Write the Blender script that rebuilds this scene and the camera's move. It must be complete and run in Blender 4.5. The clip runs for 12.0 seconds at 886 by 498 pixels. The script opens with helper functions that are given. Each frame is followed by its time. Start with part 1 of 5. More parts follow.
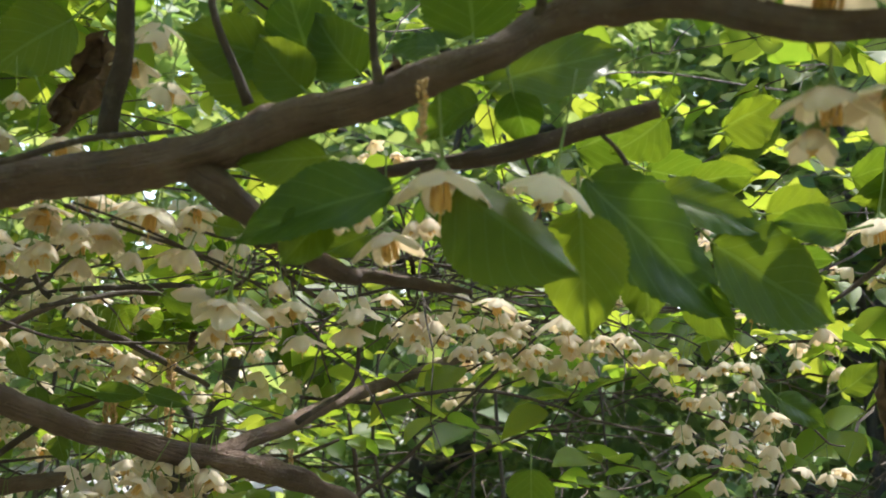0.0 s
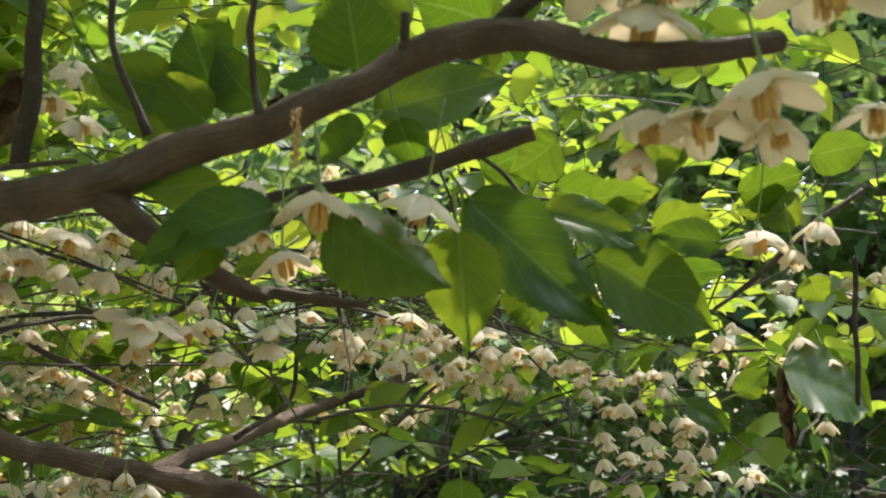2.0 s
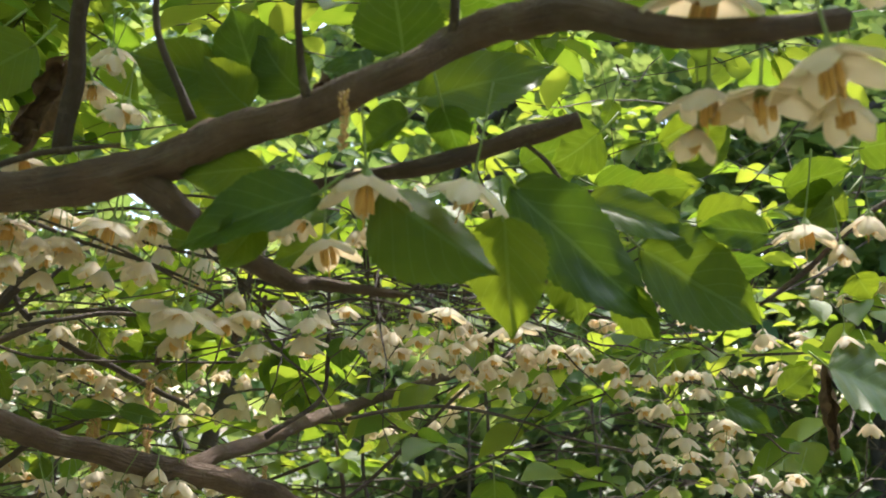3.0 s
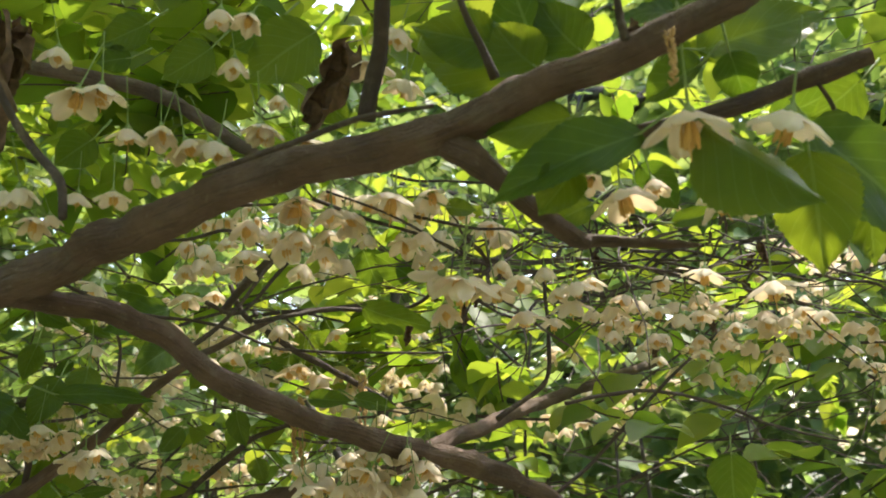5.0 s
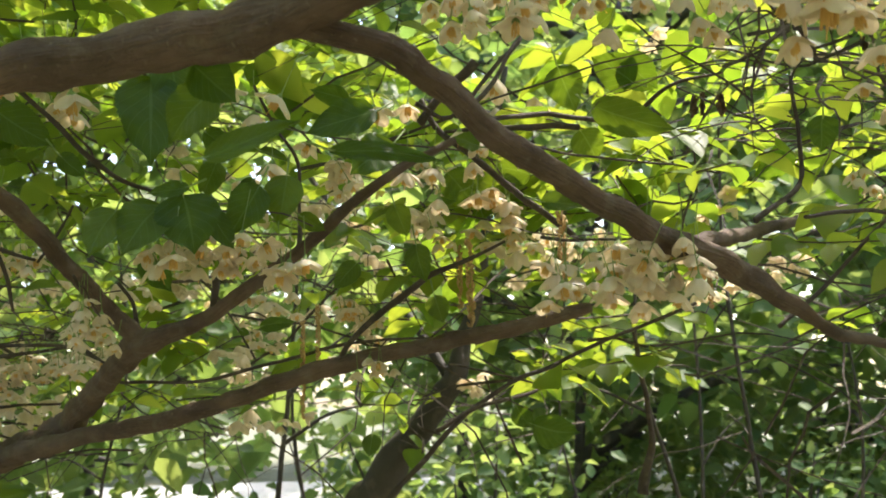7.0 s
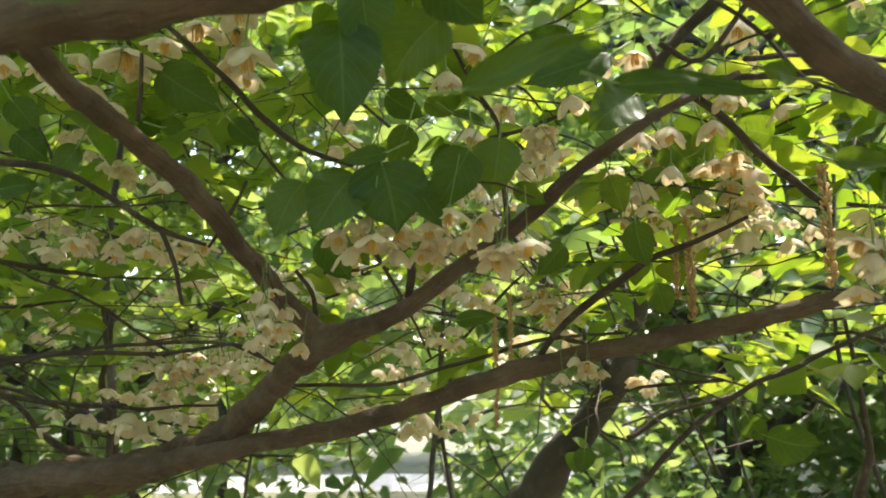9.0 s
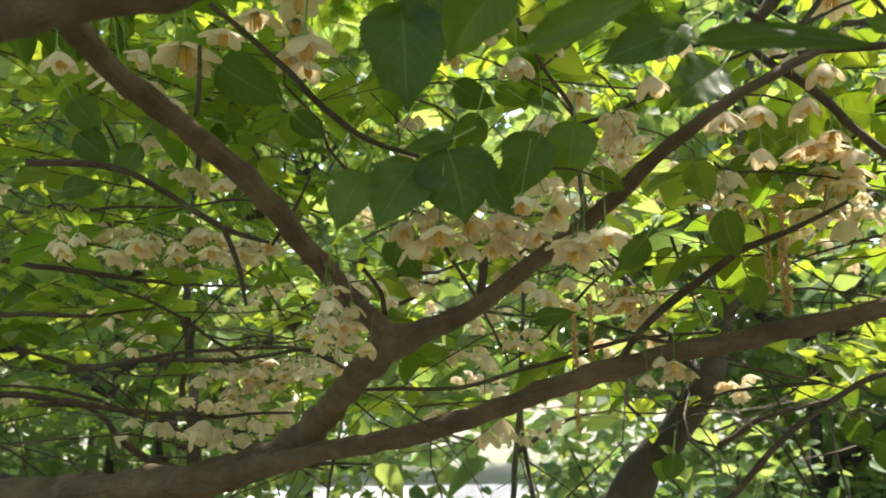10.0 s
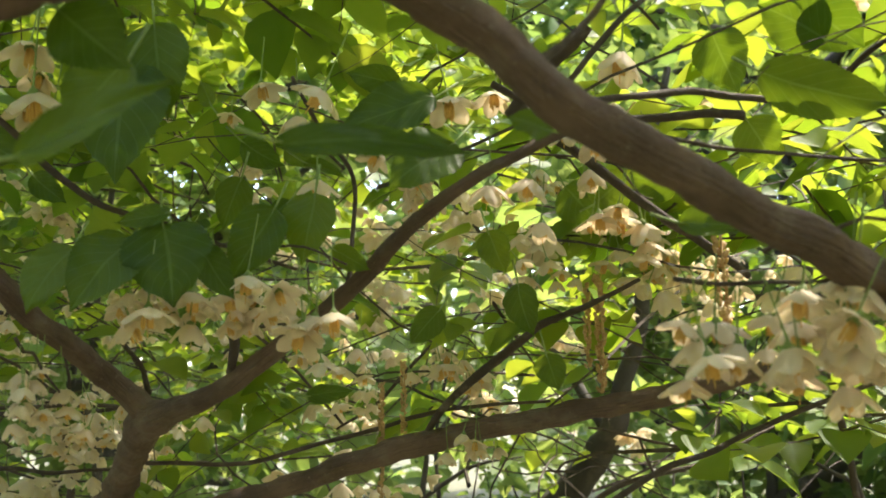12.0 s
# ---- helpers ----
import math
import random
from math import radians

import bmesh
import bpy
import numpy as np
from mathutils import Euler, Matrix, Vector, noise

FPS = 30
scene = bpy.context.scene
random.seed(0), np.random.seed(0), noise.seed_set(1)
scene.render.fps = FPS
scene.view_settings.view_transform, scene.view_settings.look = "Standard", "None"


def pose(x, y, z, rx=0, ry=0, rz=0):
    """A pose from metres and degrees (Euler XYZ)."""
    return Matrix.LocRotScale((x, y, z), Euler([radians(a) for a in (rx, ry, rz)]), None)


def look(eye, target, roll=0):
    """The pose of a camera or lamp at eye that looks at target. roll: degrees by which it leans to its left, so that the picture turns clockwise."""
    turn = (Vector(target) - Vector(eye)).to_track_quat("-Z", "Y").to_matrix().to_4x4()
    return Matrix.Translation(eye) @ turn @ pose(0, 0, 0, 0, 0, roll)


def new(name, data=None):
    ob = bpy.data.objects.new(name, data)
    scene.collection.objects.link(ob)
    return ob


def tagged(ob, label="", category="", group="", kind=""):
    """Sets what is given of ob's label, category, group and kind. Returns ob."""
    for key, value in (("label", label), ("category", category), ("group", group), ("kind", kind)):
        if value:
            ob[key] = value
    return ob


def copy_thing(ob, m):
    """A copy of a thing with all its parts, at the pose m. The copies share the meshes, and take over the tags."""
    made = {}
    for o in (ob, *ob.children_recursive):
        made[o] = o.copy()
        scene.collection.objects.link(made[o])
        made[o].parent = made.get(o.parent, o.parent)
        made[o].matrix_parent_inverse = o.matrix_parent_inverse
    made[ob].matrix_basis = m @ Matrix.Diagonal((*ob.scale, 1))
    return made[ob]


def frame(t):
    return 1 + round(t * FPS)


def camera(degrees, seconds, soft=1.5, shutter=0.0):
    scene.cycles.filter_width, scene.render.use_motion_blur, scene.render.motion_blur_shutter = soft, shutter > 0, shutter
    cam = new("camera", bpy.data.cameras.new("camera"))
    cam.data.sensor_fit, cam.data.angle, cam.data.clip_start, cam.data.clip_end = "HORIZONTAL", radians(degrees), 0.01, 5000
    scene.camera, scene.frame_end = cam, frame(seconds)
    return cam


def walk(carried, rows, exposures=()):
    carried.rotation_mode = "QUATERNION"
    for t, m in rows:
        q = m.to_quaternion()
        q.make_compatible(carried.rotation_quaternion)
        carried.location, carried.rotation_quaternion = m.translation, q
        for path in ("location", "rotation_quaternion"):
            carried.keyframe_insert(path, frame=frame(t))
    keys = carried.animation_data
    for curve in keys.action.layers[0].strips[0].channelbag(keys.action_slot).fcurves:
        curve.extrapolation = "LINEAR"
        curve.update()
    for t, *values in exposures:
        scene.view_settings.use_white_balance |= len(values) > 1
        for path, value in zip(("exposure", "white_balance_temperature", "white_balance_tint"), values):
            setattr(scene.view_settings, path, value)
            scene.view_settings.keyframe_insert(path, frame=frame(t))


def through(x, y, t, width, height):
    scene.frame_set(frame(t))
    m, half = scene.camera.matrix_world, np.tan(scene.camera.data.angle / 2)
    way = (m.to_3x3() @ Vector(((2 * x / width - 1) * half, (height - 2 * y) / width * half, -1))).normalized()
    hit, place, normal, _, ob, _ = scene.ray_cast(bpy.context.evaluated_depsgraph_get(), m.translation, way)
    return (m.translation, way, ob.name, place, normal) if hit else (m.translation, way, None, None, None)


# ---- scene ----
cam = camera(49.8, 12.0, soft=1.7)
cam.data.dof.use_dof, cam.data.dof.focus_distance, cam.data.dof.aperture_fstop = True, 0.74, 18.0
# seconds, eye in metres, turn in degrees
ROWS = [
    (0, 0.0209, -0.0144, 1.5167, 98.58, -0.86, 4.31),
    (0.5, 0.0510, -0.0207, 1.5318, 98.01, -0.92, 5.10),
    (1, 0.0558, -0.0298, 1.5351, 97.91, -0.43, 4.17),
    (1.5, 0.0754, -0.0378, 1.5433, 97.53, 0.15, 4.30),
    (2, 0.0663, -0.0411, 1.5082, 100.07, 0.36, 3.74),
    (2.5, 0.0409, -0.0306, 1.4972, 100.90, 0.24, 2.26),
    (2.7, 0.0560, -0.0317, 1.5006, 100.65, -0.02, 3.11),
    (4.3, 0.0047, -0.0388, 1.4789, 102.30, 1.23, 8.88),
    (4.5, -0.0088, -0.0418, 1.4738, 102.52, 1.41, 9.15),
    (5, -0.0364, -0.0493, 1.4629, 102.67, 1.58, 11.13),
    (5.5, -0.0367, -0.0558, 1.4619, 101.94, 1.45, 13.05),
    (6, -0.0766, -0.0428, 1.4345, 101.45, 1.15, 13.70),
    (6.5, -0.1595, -0.0173, 1.4051, 100.08, 1.43, 12.39),
    (7, -0.2190, 0.0020, 1.3787, 99.09, 1.53, 11.47),
    (7.5, -0.2667, -0.0036, 1.3653, 98.87, 1.31, 12.16),
    (7.7, -0.2874, 0.0041, 1.3710, 98.64, 1.07, 12.38),
    (9.3, -0.3228, 0.1220, 1.3918, 99.09, 1.30, 20.23),
    (9.5, -0.3242, 0.1266, 1.3892, 99.28, 1.34, 21.28),
    (10, -0.3285, 0.1418, 1.3868, 99.54, 1.54, 23.40),
    (10.5, -0.3222, 0.1596, 1.3878, 99.91, 1.49, 24.71),
    (11, -0.2986, 0.1775, 1.3949, 100.30, 1.26, 25.28),
    (11.5, -0.2708, 0.2003, 1.4039, 100.87, 0.92, 24.01),
    (12, -0.2180, 0.2256, 1.4229, 100.81, 0.46, 22.20),
]
walk(cam, [(t, pose(x, y, z, rx, ry, rz)) for t, x, y, z, rx, ry, rz in ROWS], [(0, 2.22, 6250, 13), (2.5, 2.22, 6300, 13), (4.5, 2.32, 6650, 13), (5.5, 2.45, 6750, 13), (6.5, 2.54, 6750, 13), (9.5, 2.67, 6700, 11), (12, 2.64, 7100, 11)])

# ---- world and light ----
world = bpy.data.worlds.new("sky")
scene.world = world
world.use_nodes = True
wn = world.node_tree
sky = wn.nodes.new("ShaderNodeTexSky")
sky.sky_type, sky.sun_disc = "NISHITA", False
SUN_UP, SUN_TURN = 64.0, 30.0  # degrees: height, and turn from straight ahead to the right
sky.sun_elevation, sky.sun_rotation = radians(SUN_UP), radians(SUN_TURN)
sky.air_density, sky.dust_density = 1.2, 2.5
wn.links.new(sky.outputs[0], wn.nodes["Background"].inputs[0])
wn.nodes["Background"].inputs[1].default_value = 0.15

sun = new("sun", bpy.data.lights.new("sun", "SUN"))
sun.data.energy, sun.data.angle, sun.data.color = 1.45, radians(0.6), (1.0, 0.95, 0.84)
sun.matrix_world = look((2.0 * math.sin(radians(SUN_TURN)), 2.0 * math.cos(radians(SUN_TURN)), 2.0 * math.tan(radians(SUN_UP))), (0, 0, 0))


# ---- materials ----
class Nodes:
    """A node material and short ways to wire it."""

    def __init__(self, name):
        self.mat = bpy.data.materials.new(name)
        self.mat.use_nodes = True
        self.tree = self.mat.node_tree
        self.shader = self.tree.nodes["Principled BSDF"]
        self.out = self.tree.nodes["Material Output"]

    def add(self, kind, values=(), operation="", blend_type="", feature=""):
        node = self.tree.nodes.new("ShaderNode" + kind)
        if operation:
            node.operation = operation
        if blend_type:
            node.blend_type = blend_type
        if feature:
            node.feature = feature
        for key, value in dict(values).items():
            if hasattr(value, "is_linked"):
                self.tree.links.new(value, node.inputs[key])
            else:
                node.inputs[key].default_value = value
        return node

    def link(self, a, b):
        self.tree.links.new(a, b)

    def noise(self, vector, scale, detail=4.0, rough=0.55):
        return self.add("TexNoise", {"Vector": vector, "Scale": scale, "Detail": detail, "Roughness": rough}).outputs["Fac"]

    def ramp(self, fac, stops):
        node = self.add("ValToRGB", {"Fac": fac})
        while len(node.color_ramp.elements) < len(stops):
            node.color_ramp.elements.new(0.5)
        for el, (at, colour) in zip(node.color_ramp.elements, stops):
            el.position, el.color = at, (*colour, 1)
        return node.outputs["Color"]

    def mix(self, fac, a, b, how="MIX"):
        node = self.add("MixRGB", blend_type=how)
        for key, value in (("Fac", fac), ("Color1", a), ("Color2", b)):
            if hasattr(value, "is_linked"):
                self.link(value, node.inputs[key])
            else:
                node.inputs[key].default_value = value if key == "Fac" else (*value, 1)
        return node.outputs["Color"]

    def math(self, how, a, b=0.0, c=0.0):
        node = self.add("Math", operation=how)
        for n, value in enumerate((a, b, c)):
            if hasattr(value, "is_linked"):
                self.link(value, node.inputs[n])
            else:
                node.inputs[n].default_value = value
        return node.outputs[0]

    def bump(self, height, strength, distance=0.002):
        node = self.add("Bump", {"Height": height, "Strength": strength, "Distance": distance})
        self.link(node.outputs["Normal"], self.shader.inputs["Normal"])
        return node.outputs["Normal"]


def bark_material(name, dark, light, scale, lined=False):
    """Mottled bark; lined: with fine wrinkles along the branch, by its UV in metres along and turns around."""
    n = Nodes(name)
    where = n.add("TexCoord").outputs["Object"]
    coarse = n.noise(where, 28 * scale, 5)
    fine = n.noise(where, 260 * scale, 6, 0.65)
    lichen = n.noise(where, 55 * scale, 4, 0.6)
    colour = n.ramp(coarse, [(0.3, dark), (0.7, light)])
    colour = n.mix(n.math("MULTIPLY", fine, 0.5), colour, (0.03, 0.02, 0.015), "MIX")
    patch = n.ramp(lichen, [(0.54, (0, 0, 0)), (0.72, (0.5, 0.5, 0.5))])
    colour = n.mix(patch, colour, (0.22, 0.175, 0.125))
    height = n.math("ADD", fine, n.math("MULTIPLY", coarse, 1.5))
    if lined:
        uv = n.add("TexCoord").outputs["UV"]
        wrinkle = n.noise(n.add("VectorMath", {0: uv, 1: (40.0, 34.0, 1.0)}, operation="MULTIPLY").outputs[0], 1.0, 5, 0.6)
        spots = n.noise(n.add("VectorMath", {0: uv, 1: (330.0, 12.0, 1.0)}, operation="MULTIPLY").outputs[0], 1.0, 2)
        crack = n.ramp(wrinkle, [(0.36, (0.4, 0.4, 0.4)), (0.47, (0, 0, 0))])
        colour = n.mix(crack, colour, (0.035, 0.022, 0.016))
        colour = n.mix(n.ramp(spots, [(0.64, (0, 0, 0)), (0.72, (0.45, 0.45, 0.45))]), colour, (0.27, 0.2, 0.14))
        height = n.math("ADD", height, n.math("MULTIPLY", wrinkle, 1.3))
    n.link(colour, n.shader.inputs["Base Color"])
    n.shader.inputs["Roughness"].default_value = 0.72
    n.bump(height, 1.0, 0.003)
    return n.mat


def leaf_material(name, tones, through, share, veins=False, island=False, gloss=0.42):
    """tones: dark and light upper colour; through: two colours of the light that passes; share: how much passes."""
    n = Nodes(name)
    rnd = n.add("NewGeometry").outputs["Random Per Island"] if island else n.add("ObjectInfo").outputs["Random"]
    where = n.add("TexCoord").outputs["Object"]
    blotch = n.noise(where, 45 if island else 160, 4)
    tone = n.math("ADD", n.math("MULTIPLY", rnd, 0.7), n.math("MULTIPLY", blotch, 0.35))
    base = n.ramp(tone, [(0.1, tones[0]), (0.9, tones[1])])
    light = n.ramp(tone, [(0.1, through[0]), (0.9, through[1])])
    if veins:
        uv = n.add("SeparateXYZ", {"Vector": n.add("TexCoord").outputs["UV"]})
        along, across = uv.outputs["X"], n.math("ABSOLUTE", n.math("SUBTRACT", uv.outputs["Y"], 0.5))
        rib = n.math("LESS_THAN", across, 0.022)
        side = n.math("FRACT", n.math("SUBTRACT", n.math("MULTIPLY", along, 7.0), n.math("MULTIPLY", across, 5.0)))
        side = n.math("LESS_THAN", n.math("ABSOLUTE", n.math("SUBTRACT", side, 0.5)), 0.05)
        vein = n.math("MAXIMUM", rib, n.math("MULTIPLY", side, 0.55))
        base = n.mix(n.math("MULTIPLY", vein, 0.26), base, (0.2, 0.3, 0.1))
        light = n.mix(n.math("MULTIPLY", vein, 0.2), light, (0.3, 0.42, 0.12))
        net = n.add("TexVoronoi", {"Vector": where, "Scale": 420.0}, feature="DISTANCE_TO_EDGE").outputs["Distance"]
        normal = n.bump(n.math("ADD", n.math("MULTIPLY", vein, -0.6), n.math("MULTIPLY", net, 0.6)), 0.35, 0.0008)
    n.link(base, n.shader.inputs["Base Color"])
    n.shader.inputs["Roughness"].default_value = gloss
    n.shader.inputs["Specular IOR Level"].default_value = 0.3
    glow = n.add("BsdfTranslucent", {"Color": light})
    both = n.add("MixShader", {"Fac": share, 1: n.shader.outputs[0], 2: glow.outputs[0]})
    n.link(both.outputs[0], n.out.inputs["Surface"])
    return n.mat


def petal_material(name, island=False):
    n = Nodes(name)
    rnd = n.add("NewGeometry").outputs["Random Per Island"] if island else n.add("ObjectInfo").outputs["Random"]
    where = n.add("TexCoord").outputs["Object"]
    streak = n.noise(where, 300, 3)
    base = n.ramp(n.math("ADD", n.math("MULTIPLY", rnd, 0.6), n.math("MULTIPLY", streak, 0.4)), [(0.1, (0.7, 0.57, 0.41)), (0.8, (0.84, 0.76, 0.6))])
    n.link(base, n.shader.inputs["Base Color"])
    n.shader.inputs["Roughness"].default_value = 0.6
    n.bump(streak, 0.25, 0.0006)
    glow = n.add("BsdfTranslucent", {"Color": (0.78, 0.62, 0.39, 1)})
    both = n.add("MixShader", {"Fac": 0.45, 1: n.shader.outputs[0], 2: glow.outputs[0]})
    n.link(both.outputs[0], n.out.inputs["Surface"])
    return n.mat


def plain_material(name, a, b, scale, rough=0.6):
    n = Nodes(name)
    where = n.add("TexCoord").outputs["Object"]
    grain = n.noise(where, scale, 5)
    n.link(n.ramp(grain, [(0.3, a), (0.7, b)]), n.shader.inputs["Base Color"])
    n.shader.inputs["Roughness"].default_value = rough
    n.bump(grain, 0.4, 0.3 / scale)
    return n.mat


BARK = bark_material("bark", (0.1, 0.056, 0.036), (0.25, 0.152, 0.1), 1.0, lined=True)
TWIG_BARK = bark_material("twig_bark", (0.045, 0.028, 0.02), (0.1, 0.065, 0.045), 1.5)
TRUNK_BARK = bark_material("trunk_bark", (0.025, 0.021, 0.017), (0.075, 0.062, 0.05), 0.25)
LEAF = leaf_material("leaf", ((0.02, 0.05, 0.007), (0.046, 0.095, 0.013)), ((0.14, 0.27, 0.012), (0.37, 0.47, 0.02)), 0.32, veins=True, gloss=0.4)
SMALL_LEAF = leaf_material("small_leaf", ((0.035, 0.085, 0.016), (0.09, 0.17, 0.035)), ((0.21, 0.38, 0.02), (0.52, 0.58, 0.05)), 0.48, island=True, gloss=0.5)
WOOD_LEAF = leaf_material("wood_leaf", ((0.05, 0.11, 0.036), (0.13, 0.2, 0.075)), ((0.2, 0.34, 0.06), (0.44, 0.52, 0.13)), 0.5, island=True, gloss=0.52)
PETAL = petal_material("petal")
PETAL_MASS = petal_material("petal_mass", island=True)
STAMEN = plain_material("stamen", (0.62, 0.33, 0.08), (0.8, 0.52, 0.16), 900)
STALK = plain_material("stalk", (0.13, 0.2, 0.05), (0.24, 0.31, 0.09), 500)
BRACT = plain_material("bract", (0.3, 0.14, 0.045), (0.62, 0.41, 0.18), 700, 0.7)
DEAD = plain_material("dead_leaf", (0.06, 0.035, 0.02), (0.18, 0.105, 0.058), 180, 0.85)
PALE_GROUND = plain_material("pale_ground", (0.42, 0.4, 0.37), (0.6, 0.58, 0.55), 14.0, 0.9)
# made paler than bare soil, so that it bounces light onto undersides
SOIL = plain_material("soil", (0.07, 0.075, 0.035), (0.17, 0.16, 0.09), 3.0, 0.95)


# ---- building helpers ----
def mesh_of(name, bm, material):
    me = bpy.data.meshes.new(name)
    bm.to_mesh(me)
    bm.free()
    me.materials.append(material)
    me.polygons.foreach_set("use_smooth", [True] * len(me.polygons))
    return me


def hang(name, me, parent, m=None, label=""):
    """A mesh object as a part of parent, at the pose m in the world."""
    ob = new(name, me)
    ob.parent = parent
    ob.matrix_parent_inverse = parent_world[parent].inverted()
    ob.matrix_basis = m if m is not None else Matrix()
    parent_world[ob] = ob.matrix_basis.copy()
    return tagged(ob, label)


parent_world = {}


def thing(name, at, label, category, group="", kind=""):
    ob = new(name)
    ob.location = at
    ob.empty_display_size = 0.1
    parent_world[ob] = Matrix.Translation(at)
    return tagged(ob, label, category, group, kind)


def smooth_line(points, step):
    """A Catmull-Rom line through points (any number of columns), about step metres between its samples."""
    p = np.array(points, float)
    p = np.vstack([2 * p[0] - p[1], p, 2 * p[-1] - p[-2]])
    out = []
    for a, b, c, d in zip(p, p[1:], p[2:], p[3:]):
        n = max(2, min(24, int(np.linalg.norm((c - b)[:3]) / step)))
        for t in np.arange(n) / n:
            out.append(0.5 * (2 * b + (c - a) * t + (2 * a - 5 * b + 4 * c - d) * t * t + (3 * b - a - 3 * c + d) * t**3))
    out.append(p[-2])
    return np.array(out)


def tube(bm, line, sides, rough=0.0, wobble=0.0, seed=0.0, caps=True, lined=False):
    """A tube along rows of x, y, z, radius, with uneven bark; lined: with a UV of metres along and turns around."""
    uv = bm.loops.layers.uv.new("UVMap") if lined else None
    rings, up = [], Vector((0.13, 0.31, 0.94))
    line = [tuple(float(v) for v in row) for row in line]
    for n, row in enumerate(line):
        here = Vector(row[:3])
        ahead = (Vector(line[min(n + 1, len(line) - 1)][:3]) - Vector(line[max(n - 1, 0)][:3])).normalized()
        a = ahead.cross(up).normalized() if abs(ahead.dot(up)) < 0.98 else ahead.orthogonal().normalized()
        b = ahead.cross(a)
        if wobble:
            here = here + row[3] * wobble * noise.noise_vector(here * 30 + Vector((seed, 0, 0)))
        ring = []
        for k in range(sides):
            ang = 2 * math.pi * k / sides
            way = a * math.cos(ang) + b * math.sin(ang)
            r = row[3]
            if rough:
                r *= 1 + rough * noise.noise(here * 55 + way * 1.1 + Vector((0, seed, 0))) + 0.5 * rough * noise.noise(here * 160 + way * 2.5)
            ring.append(bm.verts.new(here + r * way))
        rings.append(ring)
    far = 0.0
    for n, (r, s) in enumerate(zip(rings, rings[1:])):
        near, far = far, far + math.dist(line[n][:3], line[n + 1][:3])
        for k in range(sides):
            f = bm.faces.new((r[k], r[(k + 1) % sides], s[(k + 1) % sides], s[k]))
            if lined:
                for loop, where in zip(f.loops, ((near, k), (near, k + 1), (far, k + 1), (far, k))):
                    loop[uv].uv = (where[0], where[1] / sides)
    if caps:
        bm.faces.new(rings[0][::-1])
        bm.faces.new(rings[-1])


def many_leaves(name, material, places, ways, flats, lengths, widths, fold=0.18, droop=0.15, fine=False):
    """One mesh of many folded leaves: at places, growing along ways, with faces towards flats."""
    count = len(places)
    ways = ways / np.linalg.norm(ways, axis=1, keepdims=True)
    across = np.cross(flats, ways)
    across /= np.linalg.norm(across, axis=1, keepdims=True) + 1e-9
    flats = np.cross(ways, across)
    plan = np.array([(0, 0, 0), (0.3, -0.46, 1), (0.3, 0, 0), (0.3, 0.46, 1), (0.68, -0.34, 1), (0.68, 0, 0), (0.68, 0.34, 1), (1, 0, 0)])
    tris = [(0, 2, 1), (0, 3, 2), (1, 2, 5), (1, 5, 4), (2, 3, 6), (2, 6, 5), (4, 5, 7), (5, 6, 7)]
    if fine:
        stations = ((0.07, 0.24), (0.23, 0.45), (0.43, 0.5), (0.65, 0.4), (0.85, 0.19))
        plan = np.array([(0, 0, 0)] + [(a, s * b, abs(s)) for a, b in stations for s in (-1, 0, 1)] + [(1, 0, 0)])
        tris = [(0, 2, 1), (0, 3, 2), (13, 14, 16), (14, 15, 16)]
        for k in range(1, 13, 3):
            tris += [(k, k + 1, k + 4), (k, k + 4, k + 3), (k + 1, k + 2, k + 5), (k + 1, k + 5, k + 4)]
    u, v, w = plan.T
    sag = -droop * u**2
    verts = (
        places[:, None]
        + (u[None] * lengths[:, None])[..., None] * ways[:, None]
        + (v[None] * widths[:, None])[..., None] * across[:, None]
        + ((w * np.abs(v) * 2 * fold)[None] * widths[:, None] + sag[None] * lengths[:, None])[..., None] * flats[:, None]
    ).reshape(-1, 3)
    faces = (np.array(tris)[None] + len(plan) * np.arange(count)[:, None, None]).reshape(-1, 3)
    me = bpy.data.meshes.new(name)
    me.vertices.add(len(verts))
    me.vertices.foreach_set("co", verts.ravel())
    me.loops.add(faces.size)
    me.loops.foreach_set("vertex_index", faces.ravel().astype(np.int32))
    me.polygons.add(len(faces))
    me.polygons.foreach_set("loop_start", np.arange(0, faces.size, 3, dtype=np.int32))
    me.polygons.foreach_set("use_smooth", np.ones(len(faces), bool))
    me.update(calc_edges=True)
    me.materials.append(material)
    return me


rng = np.random.default_rng(7)


def directions(n, flat=0.6):
    """Random directions, squeezed towards the level."""
    d = rng.normal(size=(n, 3)) * (1, 1, flat)
    return d / np.linalg.norm(d, axis=1, keepdims=True)


# ---- ground ----
def ground():
    bm = bmesh.new()
    size = [-400, -120, -40, -16, -8, -4, -2, 0, 2, 4, 8, 16, 40, 120, 400]
    grid = [[bm.verts.new((x, y, 0.06 * noise.noise(Vector((x, y, 0)) * 0.4))) for x in size] for y in size]
    for r, s in zip(grid, grid[1:]):
        for a, b, c, d in zip(r, r[1:], s[1:], s):
            bm.faces.new((a, b, c, d))
    return tagged(new("ground", mesh_of("ground", bm, SOIL)), "brown woodland soil with low growth, paled to bounce light up", "ground", kind="structure")


ground()


